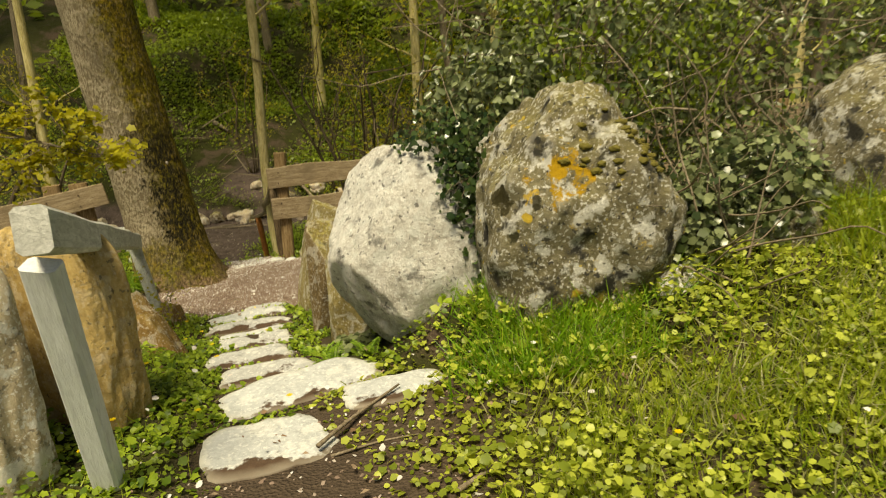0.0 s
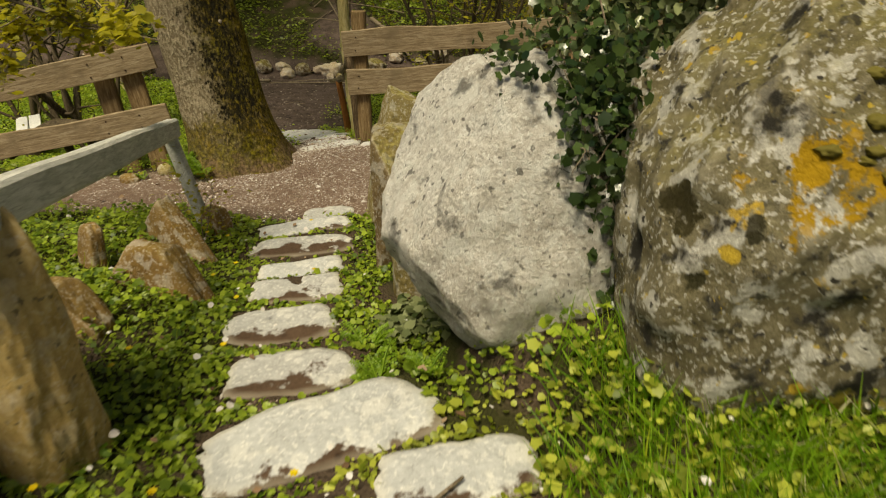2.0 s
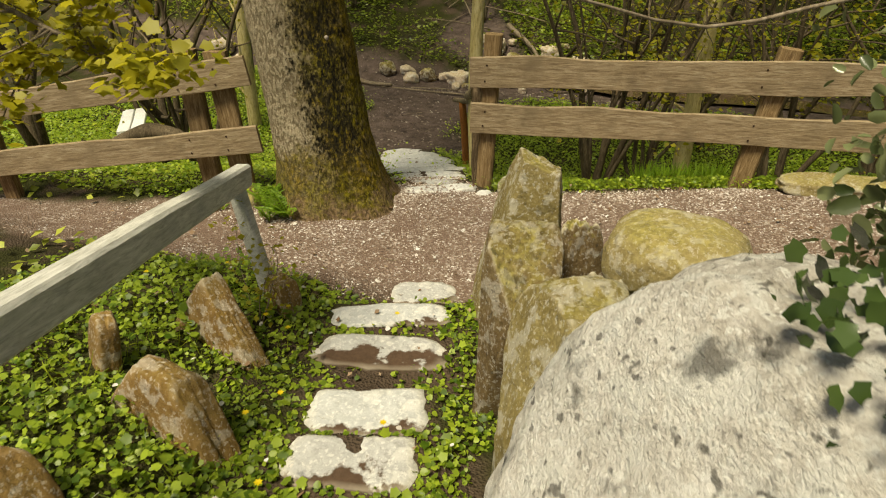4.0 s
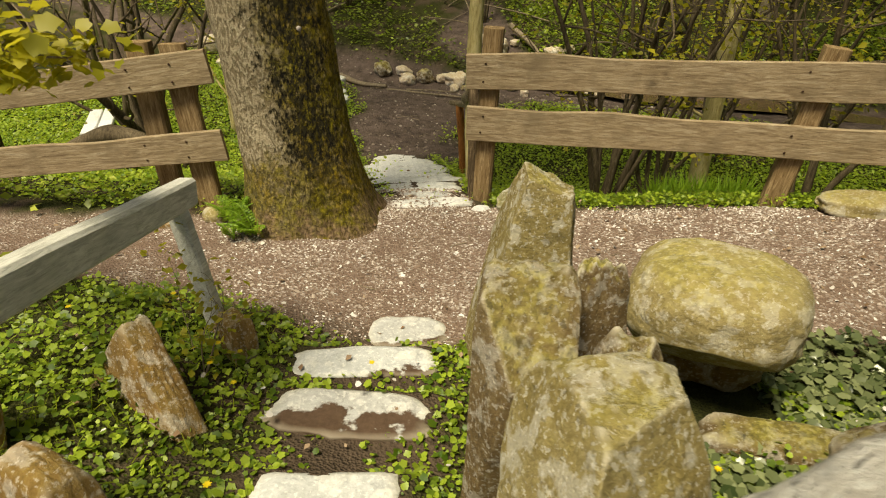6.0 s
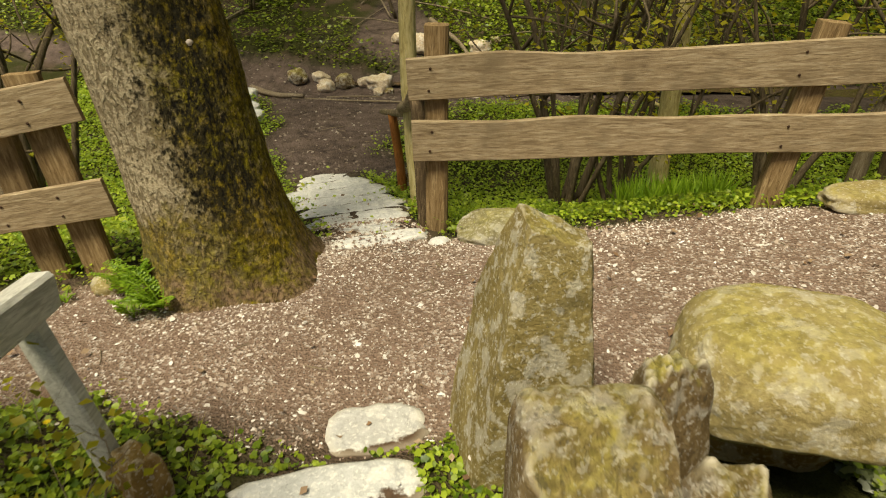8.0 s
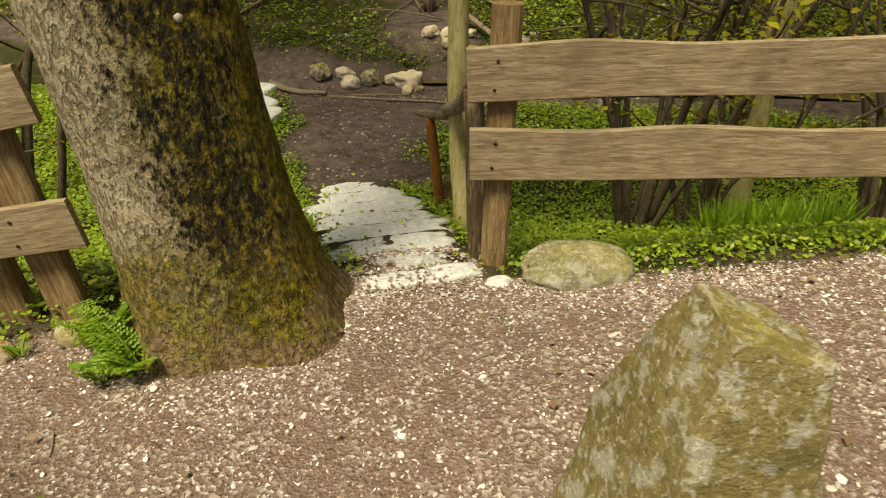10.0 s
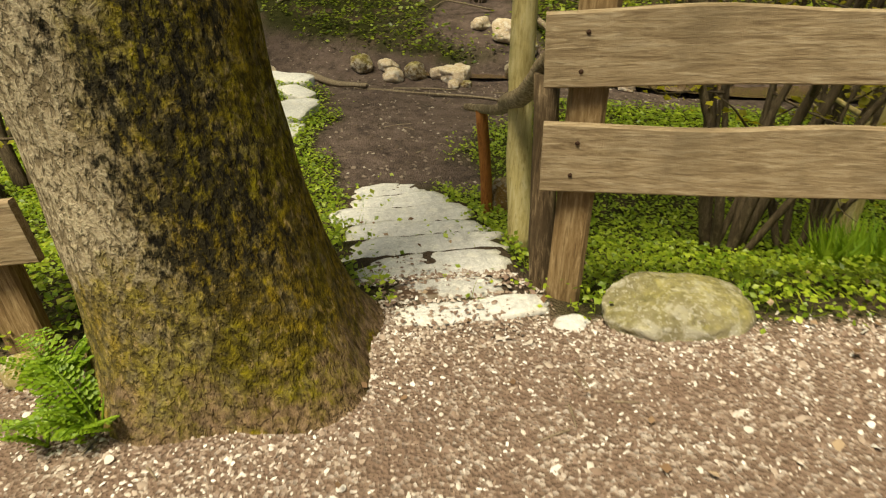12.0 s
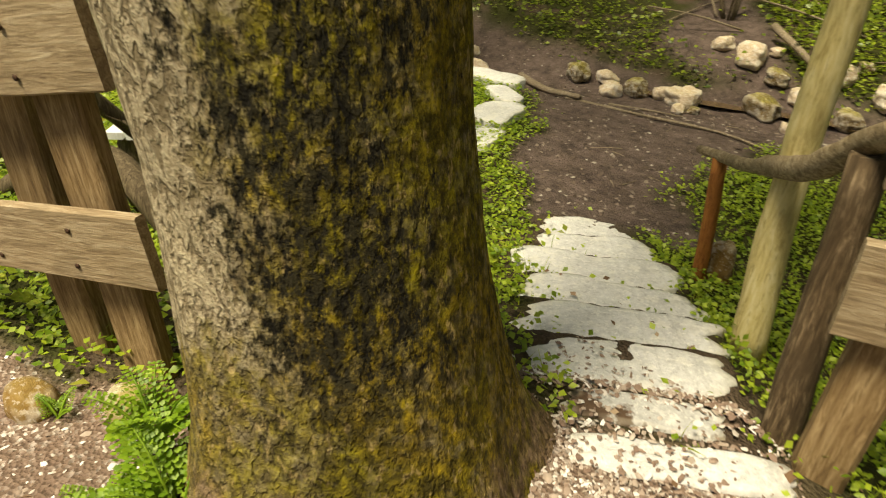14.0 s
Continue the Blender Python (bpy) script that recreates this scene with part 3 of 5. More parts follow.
def tube(points, radii, sides=8, seed=0, wobble=0.0, steps=4, cap=True):
    """A tapered, bent round stem through points."""
    pts = np.array(points, float)
    t0 = np.arange(len(pts))
    t = np.linspace(0, len(pts) - 1, (len(pts) - 1) * steps + 1)
    # Catmull-Rom
    ext = np.vstack([2 * pts[0] - pts[1], pts, 2 * pts[-1] - pts[-2]])
    i = np.minimum(t.astype(int), len(pts) - 2)
    f = (t - i)[:, None]
    p0, p1, p2, p3 = ext[i], ext[i + 1], ext[i + 2], ext[i + 3]
    c = 0.5 * (2 * p1 + (p2 - p0) * f + (2 * p0 - 5 * p1 + 4 * p2 - p3) * f ** 2 + (3 * p1 - p0 - 3 * p2 + p3) * f ** 3)
    r = np.interp(t, t0, radii)
    d = np.gradient(c, axis=0)
    d /= np.linalg.norm(d, axis=1)[:, None] + 1e-9
    ref = np.array([0.0, 0.0, 1.0]) if abs(d[:, 2]).mean() < 0.8 else np.array([1.0, 0.0, 0.0])
    a = np.cross(d, ref)
    a /= np.linalg.norm(a, axis=1)[:, None] + 1e-9
    b = np.cross(d, a)
    ang = np.linspace(0, 2 * np.pi, sides, endpoint=False)
    ring = (np.cos(ang)[None, :, None] * a[:, None, :] + np.sin(ang)[None, :, None] * b[:, None, :])
    rr = np.repeat(r[:, None], sides, 1)
    if wobble:
        q = (c[:, None, :] + ring * rr[..., None]).reshape(-1, 3)
        rr = rr * (1 + wobble * fbm(q * 9, seed, 3).reshape(rr.shape))
    v = (c[:, None, :] + ring * rr[..., None]).reshape(-1, 3)
    n = len(c)
    faces = [(k * sides + j, k * sides + (j + 1) % sides, (k + 1) * sides + (j + 1) % sides, (k + 1) * sides + j) for k in range(n - 1) for j in range(sides)]
    if cap:
        faces += [tuple(range(sides))[::-1], tuple(range((n - 1) * sides, n * sides))]
    return v, faces


def join(pieces):
    vs, fs, o = [], [], 0
    for v, f in pieces:
        vs.append(np.asarray(v, float))
        fs += [tuple(i + o for i in q) for q in f]
        o += len(v)
    return np.vstack(vs), fs


# leaf outlines in their own plane: (along, across, lift)
ROUND_LEAF = np.array([(0, 0, 0), (0.10, 0.42, 0.06), (0.52, 0.52, 0.08), (0.90, 0.28, 0.02), (1.0, 0, -0.06), (0.90, -0.28, 0.02), (0.52, -0.52, 0.08), (0.10, -0.42, 0.06), (0.5, 0, -0.02)])
ROUND_FACES = [(8, 0, 1, 2), (8, 2, 3, 4), (8, 4, 5, 6), (8, 6, 7, 0)]
LOBED_LEAF = np.array([(0, 0, 0), (0.05, 0.40, 0.08), (0.36, 0.37, 0.04), (0.55, 0.50, -0.02), (0.76, 0.27, 0.0), (1.02, 0, -0.14), (0.76, -0.27, 0.0), (0.55, -0.50, -0.02), (0.36, -0.37, 0.04), (0.05, -0.40, 0.08), (0.45, 0, -0.02)])
OVAL_LEAF = ROUND_LEAF * np.array([1.0, 0.62, 1.8])
LOBED_FACES = [(10, 0, 1, 2), (10, 2, 3, 4), (10, 4, 5, 6), (10, 6, 7, 8), (10, 8, 9, 0)]
PLAIN_LEAF = np.array([(0, 0, 0), (0.45, 0.36, 0.07), (1, 0, -0.05), (0.45, -0.36, 0.07)])
PLAIN_FACES = [(0, 1, 2), (0, 2, 3)]
BLADE = np.array([(0, 0.5, 0), (0, -0.5, 0), (0.5, 0.4, 0.0), (0.5, -0.4, 0.0), (1.0, 0, 0.0)])
BLADE_FACES = [(0, 1, 3, 2), (2, 3, 4)]


def strew(name, pos, along, normal, size, mat, shape=ROUND_LEAF, faces=ROUND_FACES, width=None, bend=0.0, parent=None):
    """Many small leaves in one mesh: place, direction and normal of each."""
    n = len(pos)
    along = along / (np.linalg.norm(along, axis=1)[:, None] + 1e-9)
    side = np.cross(normal, along)
    side /= np.linalg.norm(side, axis=1)[:, None] + 1e-9
    nrm = np.cross(along, side)
    size = np.broadcast_to(size, (n,))
    w = size if width is None else np.broadcast_to(width, (n,))
    k = len(shape)
    lift = shape[None, :, 2] * size[:, None] - bend * (shape[None, :, 0] ** 2) * size[:, None]
    v = pos[:, None, :] + along[:, None, :] * (shape[None, :, 0] * size[:, None])[..., None] + side[:, None, :] * (shape[None, :, 1] * w[:, None])[..., None] + nrm[:, None, :] * lift[..., None]
    base = (np.arange(n) * k)[:, None]
    flat = np.concatenate([np.array(q) for q in faces])
    loops = (base + flat[None, :]).ravel()
    sizes = np.tile([len(q) for q in faces], n)
    return bulk(name, v.reshape(-1, 3), loops, sizes, mat, parent)


def rand_dirs(n, up=0.0, spread=1.0):
    a = RNG.uniform(0, 2 * np.pi, n)
    d = np.stack([np.cos(a), np.sin(a), up + spread * RNG.normal(0, 0.35, n)], 1)
    return d / np.linalg.norm(d, axis=1)[:, None]


def tilted_up(n, amount):
    d = np.stack([RNG.normal(0, amount, n), RNG.normal(0, amount, n), np.ones(n)], 1)
    return d / np.linalg.norm(d, axis=1)[:, None]


def area(n, x0, x1, y0, y1):
    return RNG.uniform(x0, x1, n), RNG.uniform(y0, y1, n)


# ---- zones of the ground ----
def path_s(x, y):
    return y - 0.2 * (x + 2)


def zone_gravel(x, y):
    n = fbm(flat3(x * 2.3, y * 2.3), 21, 4).reshape(np.shape(x)) * 0.13
    near = np.interp(x, [-30, -4.2, -2.6, -2.05, -1.2, -0.6, 0.3, 6, 30], [-0.2, 5.06, 5.22, 5.25, 5.55, 5.75, 6.05, 7.2, 12.0])
    far = np.interp(x, [-30, -4.5, -3.3, -2.6, -1.9, -1.1, 0.1, 0.75, 6, 30], [0.7, 5.95, 6.38, 6.95, 7.06, 7.12, 7.42, 7.65, 8.9, 13.7])
    return smooth(-0.10, 0.12, y - near + n) * smooth(-0.05, 0.12, far - y + n)


def zone_mud(x, y):
    n = fbm(flat3(x * 1.3, y * 1.3), 33, 5).reshape(np.shape(x)) * 0.45
    lo = np.interp(y, [9.4, 9.8, 10.6, 11.6, 12.2, 12.7, 13.2], [-4.0, -4.2, -4.95, -5.3, -5.6, -8.0, -14.0])
    hi = np.interp(y, [9.4, 9.8, 10.6, 11.6, 12.5, 13.2], [-3.4, -3.3, -3.3, -3.2, -2.6, 2.0])
    a = smooth(-0.10, 0.25, x - lo + n) * smooth(-0.10, 0.25, hi - x + n) * smooth(9.35, 9.7, y + n * 0.4) * (1 - smooth(13.2, 13.6, y))
    creek = smooth(12.7, 13.1, y + n * 0.5) * (1 - smooth(13.6, 14.0, y + n * 0.5 - 0.12 * (x + 5.5)))
    slide = smooth(13.8, 14.2, y) * (1 - smooth(19, 23, y)) * smooth(0.35, 0.75, 0.8 * fbm(flat3(x * 0.42 + 0.7, y * 0.28), 51, 4).reshape(np.shape(x)) + 0.95 * np.exp(-((x + 4.3 + 0.35 * (y - 14.5)) / 0.75) ** 2) - 0.22)
    return np.clip(a + creek + slide, 0, 1)


def zone_soil(x, y):
    n = fbm(flat3(x * 3.0, y * 3.0), 77, 4).reshape(np.shape(x)) * 0.25
    d = np.abs(x - step_x(y))
    steps = (1 - smooth(0.25, 0.55, d + n)) * smooth(1.0, 1.5, y) * (1 - smooth(5.2, 5.6, y))
    bare = np.exp(-(((x + 0.25) / 0.55) ** 2 + ((y - 1.75) / 0.5) ** 2)) * 1.3
    lower = (1 - smooth(0.22, 0.42, np.abs((x + 2.85) * 0.84 + (y - 8.1) * 0.54) + n)) * smooth(7.0, 7.2, y) * (1 - smooth(9.4, 9.6, y))
    return np.clip(np.maximum(np.maximum(steps, bare), lower) + n * 0.3, 0, 1)


# ---- ground ----
gx = np.unique(np.concatenate([np.arange(-5.5, 3.0, 0.045), np.arange(-9, -5.5, 0.12), np.arange(3.0, 7.0, 0.12), np.arange(-20, -9, 0.6), np.arange(7, 20, 0.6), np.linspace(-150, -20, 22), np.linspace(20, 150, 22)]))
gy = np.unique(np.concatenate([np.arange(0.4, 10.5, 0.045), np.arange(-3, 0.4, 0.15), np.arange(10.5, 16, 0.09), np.arange(16, 32, 0.4), np.linspace(-120, -3, 24), np.linspace(32, 150, 24)]))
GX, GY = np.meshgrid(gx, gy)
GZ = height(GX, GY)
nx, ny = len(gx), len(gy)
ii = np.arange(nx * ny).reshape(ny, nx)
quads = np.stack([ii[:-1, :-1], ii[:-1, 1:], ii[1:, 1:], ii[1:, :-1]], -1).reshape(-1, 4)
ground = bulk("ground", np.stack([GX.ravel(), GY.ravel(), GZ.ravel()], 1), quads.ravel(), np.full(len(quads), 4), EARTH, shade=True)
for zname, fn in (("gravel", zone_gravel), ("mud", zone_mud), ("soil", zone_soil)):
    at = ground.data.attributes.new(zname, "FLOAT", "POINT")
    at.data.foreach_set("value", fn(GX, GY).ravel().astype(np.float32))
tagged(ground, "brown earth with gravel path, trodden mud and weeds", "ground", kind="structure")

wv, wf = [], []
for i, x in enumerate(np.linspace(-16, 10, 40)):
    y0 = 13.42 + 0.12 * math.sin(x * 1.7) + 0.2 * (x + 5) * 0.35
    for y in (y0, y0 + 0.60 + 0.15 * math.sin(x * 2.3)):
        wv.append((x, y, -1.665))
wf = [(2 * i, 2 * i + 2, 2 * i + 3, 2 * i + 1) for i in range(39)]
water = mesh_object("water", wv, wf, WATER)
tagged(water, "shallow brown water of a narrow creek", "creek", kind="structure")


# ---- stone steps ----
def slab(at, length, depth, thick, turn, seed, mat, tilt=(0, 0), uneven=0.13, group="stone steps down the bank", label="worn pale limestone step slab set in the earth"):
    """An irregular flat stone; length runs across the way down."""
    nr, na = 7, 40
    ang = np.linspace(0, 2 * np.pi, na, endpoint=False)
    p = 4.5
    r = (np.abs(np.cos(ang)) ** p + np.abs(np.sin(ang)) ** p) ** (-1 / p)
    out = np.stack([np.cos(ang) * r * length / 2, np.sin(ang) * r * depth / 2], 1)
    w = 1 + uneven * fbm(np.stack([np.cos(ang) * 1.7, np.sin(ang) * 1.7, np.full(na, seed * 3.1)], 1), seed, 4, 0.6)
    out *= w[:, None]
    verts, faces = [(0, 0, thick)], []
    rings = []
    for k in range(1, nr + 1):
        q = k / nr
        z = thick - (0.10 * thick if k == nr else 0)
        rings.append(np.column_stack([out * q, np.full(na, z)]))
    rings.append(np.column_stack([out * 1.015, np.full(na, thick * 0.75)]))
    rings.append(np.column_stack([out * 0.99, np.full(na, -0.08)]))
    pts = np.vstack(rings)
    top = pts[:, 2] > thick * 0.5
    pts[top, 2] += 0.010 * fbm(np.column_stack([pts[top, :2] * 5, np.full(top.sum(), seed)]), seed, 4)
    pts = np.vstack([[[0, 0, thick]], pts])
    for j in range(na):
        faces.append((0, 1 + j, 1 + (j + 1) % na))
    for k in range(len(rings) - 1):
        for j in range(na):
            a, b = 1 + k * na, 1 + (k + 1) * na
            faces.append((a + j, b + j, b + (j + 1) % na, a + (j + 1) % na))
    ob = mesh_object("stone_step", pts, faces, mat, None, pose(*at, tilt[0], tilt[1], turn))
    return tagged(ob, label, "step", group)


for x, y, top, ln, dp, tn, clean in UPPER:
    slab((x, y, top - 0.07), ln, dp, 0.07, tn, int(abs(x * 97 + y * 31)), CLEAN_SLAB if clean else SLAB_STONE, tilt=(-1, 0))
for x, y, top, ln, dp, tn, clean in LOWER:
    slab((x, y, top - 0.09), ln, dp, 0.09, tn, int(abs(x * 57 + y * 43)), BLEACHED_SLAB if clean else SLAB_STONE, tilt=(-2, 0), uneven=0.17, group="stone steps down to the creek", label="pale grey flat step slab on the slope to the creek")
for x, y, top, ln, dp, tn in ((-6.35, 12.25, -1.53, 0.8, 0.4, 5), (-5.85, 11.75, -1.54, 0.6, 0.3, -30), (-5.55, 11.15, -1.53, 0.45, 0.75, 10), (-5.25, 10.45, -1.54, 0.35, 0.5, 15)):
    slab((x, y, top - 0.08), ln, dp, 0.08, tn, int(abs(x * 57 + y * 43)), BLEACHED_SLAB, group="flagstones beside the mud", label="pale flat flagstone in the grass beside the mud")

# ---- boulders and stones ----
LAB = "stones along the steps"
b1 = rock("boulder", (-0.17, 3.30, -0.14), (1.04, 1.00, 1.17), PALE_BOULDER, 5, 6, turn=10, power=2.3, rough=0.09, fine=0.018, cuts=[((-0.8, -0.5, 0.75), 0.84), ((0.9, -0.3, 0.8), 0.84), ((-0.80, -0.45, -0.75), 0.76)], lean=(-0.02, 0.05), taper=0.24)
tagged(b1, "large pale grey-white rounded boulder with rough pitted surface", "boulder")
b2 = rock("boulder", (0.61, 2.92, 0.06), (0.90, 0.94, 1.24), LICHEN_BOULDER, 8, 6, turn=0, power=2.6, rough=0.09, fine=0.034, cuts=[((-0.9, -0.2, 1.0), 0.90), ((1, -0.2, 0.9), 0.86), ((0, -1, -0.75), 1.0), ((-0.2, -1, 0.9), 0.95)])
tagged(b2, "huge grey boulder with orange lichen and dark moss patches", "boulder")
mv = np.array([q.co[:] for q in b2.data.vertices])
rm = np.random.default_rng(3)
for k in range(56):
    want = np.array([0.20 + rm.normal(0, 0.10), -0.32 + rm.normal(0, 0.06), 1.0 + rm.normal(0, 0.08)])
    i = np.argmin(((mv - want) ** 2).sum(1))
    v, f = ICO[3]
    s = rm.uniform(0.009, 0.021)
    p = v * (1 + 0.35 * fbm(v * 3.0, k, 3))[:, None] * np.array([s * 1.25, s, s * 0.7])
    mesh_object("moss_cushion", p, f, MOSS, b2, Matrix.Translation(Vector(mv[i])), label="dark olive moss cushion")
b3 = rock("boulder", (2.35, 3.15, 0.42), (0.95, 0.8, 0.95), LICHEN_BOULDER, 12, 5, power=2.5, rough=0.1)
tagged(b3, "grey boulder with yellow lichen half hidden by ivy", "boulder")
tagged(rock("boulder", (1.66, 2.80, 0.28), (0.34, 0.3, 0.44), LICHEN_BOULDER, 13, 5, power=2.8, rough=0.12, cuts=[((0.7, -0.6, 0.5), 0.7)]), "small pale angular stone beside the ivy", "stone")
tagged(rock("boulder", (1.02, 2.62, 0.28), (0.30, 0.26, 0.25), PALE_BOULDER, 14, 4, power=2.6, rough=0.12), "small pale stone at the foot of the big boulder", "stone")
tagged(rock("boulder", (2.25, 3.1, 0.35), (0.6, 0.4, 0.4), BROWN_STONE, 15, 4, power=3.0, rough=0.1), "dull brown block under the ivy", "stone")
sq = rock("standing_stone", (-0.92, 4.62, -0.76), (0.31, 0.40, 1.05), MOSSY_STONE, 22, 6, turn=14, power=10.0, rough=0.03, fine=0.013, freq=1.3, cuts=[((0.18, -0.55, 1.6), 0.84), ((-0.75, -0.7, 0.30), 0.98), ((0.0, -1, -0.25), 0.93)], lean=(0.08, -0.10))
tagged(sq, "square brown standing stone with moss-green top", "stone", LAB)
sp = rock("standing_stone", (-1.13, 5.50, -0.80), (0.58, 0.48, 1.08), GREEN_STONE, 25, 6, turn=10, power=8.0, rough=0.04, fine=0.016, freq=1.4, cuts=[((-1, -0.2, 0.42), 0.44), ((0.30, -1, 0.50), 0.62), ((0.98, 0.0, 0.15), 0.72), ((0.1, 0.9, 0.6), 0.85), ((0.22, 0.0, 1.0), 0.95)])
tagged(sp, "tall pointed standing stone with yellow-green moss beside the path", "stone", LAB)
cn = rock("standing_stone", (-0.74, 4.90, -0.62), (0.25, 0.30, 0.86), MOSSY_STONE, 28, 5, turn=-20, power=3.6, rough=0.12, fine=0.035, cuts=[((0.9, -0.5, 0.6), 0.52), ((-0.8, -0.4, 0.4), 0.85)], lean=(-0.22, 0.1), taper=0.15)
tagged(cn, "slender mossy stone wedged behind the square stone", "stone", LAB)
tagged(rock("standing_stone", (-0.55, 4.80, -0.62), (0.27, 0.26, 0.66), MOSSY_STONE, 29, 5, turn=25, power=3.8, rough=0.12, fine=0.03, cuts=[((0.8, -0.4, 0.7), 0.78), ((-0.7, -0.5, 0.6), 0.9)], lean=(-0.05, 0.05)), "low craggy brown stone beside the slender mossy stone", "stone", LAB)
rd = rock("boulder", (-0.31, 5.44, -0.37), (0.69, 0.56, 0.45), ROUND_STONE, 31, 6, turn=-4, power=2.7, rough=0.05, fine=0.012, cuts=[((0, -1, -0.8), 0.86)], tilt=(0, -4))
# prop stone added where only a dark shaded gap lies under the boulder
tagged(rock("flat_stone", (-0.30, 5.58, -0.62), (0.50, 0.26, 0.36), BROWN_STONE, 39, 4, power=3.0, rough=0.1), "dark stone added to prop the round boulder in its shaded gap", "stone", LAB)
tagged(rd, "smooth olive-brown rounded boulder beside the path", "boulder", LAB)
gr = rock("boulder", (-0.57, 4.15, -0.66), (0.54, 0.44, 1.02), GREEN_STONE, 34, 6, turn=12, power=5.0, rough=0.06, fine=0.014, cuts=[((0.75, -0.6, 0.75), 0.80), ((-0.9, -0.3, 0.7), 0.90), ((0.6, -0.7, -0.5), 0.70), ((0.9, 0.1, 0.6), 0.95)])
tagged(gr, "greenish angular boulder between the pale boulder and square stone", "boulder", LAB)
tagged(rock("flat_stone", (0.0, 5.14, -0.64), (0.60, 0.20, 0.20), MOSSY_STONE, 36, 4, turn=8, power=4.0, rough=0.08), "thin flat stone lying in the ivy", "stone", LAB)
tagged(rock("flat_stone", (0.42, 4.9, -0.42), (0.7, 0.4, 0.3), MOSSY_STONE, 37, 4, turn=18, power=3.2, rough=0.1), "low stone in the ivy beside the path", "stone", LAB)

# beside the gate gap
tagged(rock("low_stone", (-1.46, 7.10, -0.76), (0.52, 0.34, 0.22), OLIVE_STONE, 41, 5, turn=14, power=2.3, rough=0.08, fine=0.02, cuts=[((-0.8, -0.3, 0.7), 0.8)]), "low greenish stone at the edge of the gravel path", "stone")
tagged(rock("low_stone", (-1.80, 6.98, -0.76), (0.14, 0.11, 0.08), BLEACHED_SLAB, 42, 4, power=2.6, rough=0.15), "small white stone at the foot of the fence post", "stone")
tagged(rock("low_stone", (0.78, 7.52, -0.50), (0.95, 0.3, 0.16), ROUND_STONE, 43, 4, turn=10, power=2.8, rough=0.1), "long flat stone under the fence", "stone")
tagged(rock("low_stone", (-3.42, 6.16, -0.78), (0.22, 0.15, 0.14), ROUND_STONE, 44, 4, turn=20, power=2.6, rough=0.1), "small stone at the foot of the fence posts", "stone")
tagged(rock("low_stone", (-3.72, 5.98, -0.80), (0.18, 0.13, 0.12), BROWN_STONE, 45, 4, turn=0, power=2.6, rough=0.1), "small brown stone at the foot of the fence posts", "stone")
tagged(rock("low_stone", (-2.68, 9.42, -1.62), (0.20, 0.16, 0.34), BROWN_STONE, 46, 4, turn=20, power=3.6, rough=0.14, taper=0.3), "upright brown stone behind the orange post", "stone")
tagged(rock("low_stone", (-3.08, 7.80, -1.14), (0.22, 0.10, 0.08), CLEAN_SLAB, 47, 4, turn=10, power=4.0, rough=0.12), "pale stone edging the steps behind the tree", "stone")
# left bank
tagged(rock("standing_stone", (-1.62, 2.46, -0.15), (0.62, 0.30, 1.02), OCHRE_STONE, 51, 6, turn=-18, power=4.2, rough=0.05, fine=0.02, cuts=[((0.9, 0, 0.75), 1.12)], taper=0.12), "tall ochre-brown standing stone with pitted face beside the rail", "stone")
tagged(rock("standing_stone", (-1.76, 2.02, -0.15), (0.66, 0.30, 1.08), OCHRE_PALE, 53, 5, turn=-30, power=4.0, rough=0.06, fine=0.02), "pale ochre standing stone behind the rail post", "stone")
for x, y, z, s, tn, tl, cuts, lab in (
        (-2.00, 3.66, -0.72, (0.66, 0.16, 0.68), -8, (-10, 0), [((-1, 0, 0.6), 0.85), ((1, 0, 0.7), 0.80)], "brown leaning stone slab among leaves on the bank"),
        (-2.30, 4.30, -0.92, (0.92, 0.14, 0.78), -14, (-10, 10), [((1, 0, 1.05), 0.36), ((-1, 0, 0.35), 0.78)], "thin brown slab leaning in the ground cover"),
        (-2.33, 4.88, -0.84, (0.24, 0.13, 0.42), -20, (-8, 0), [((1, 0, 0.7), 0.8)], "small pointed brown stone in the ground cover"),
        (-2.52, 3.90, -0.45, (0.18, 0.10, 0.40), -30, (-10, 0), [((-1, 0, 0.7), 0.7)], "small brown pointed stone in the leaves"),
        (-2.02, 3.08, -0.28, (0.40, 0.2, 0.40), 10, (-10, 0), [((1, 0, 0.8), 0.8)], "low ochre stone in the leaves")):
    tagged(rock("leaning_stone", (x, y, z), s, BROWN_STONE, int(abs(x * 71 + y * 13)), 5, turn=tn, tilt=tl, power=5.0, rough=0.045, fine=0.010, cuts=cuts), lab, "stone", "brown stones on the bank")
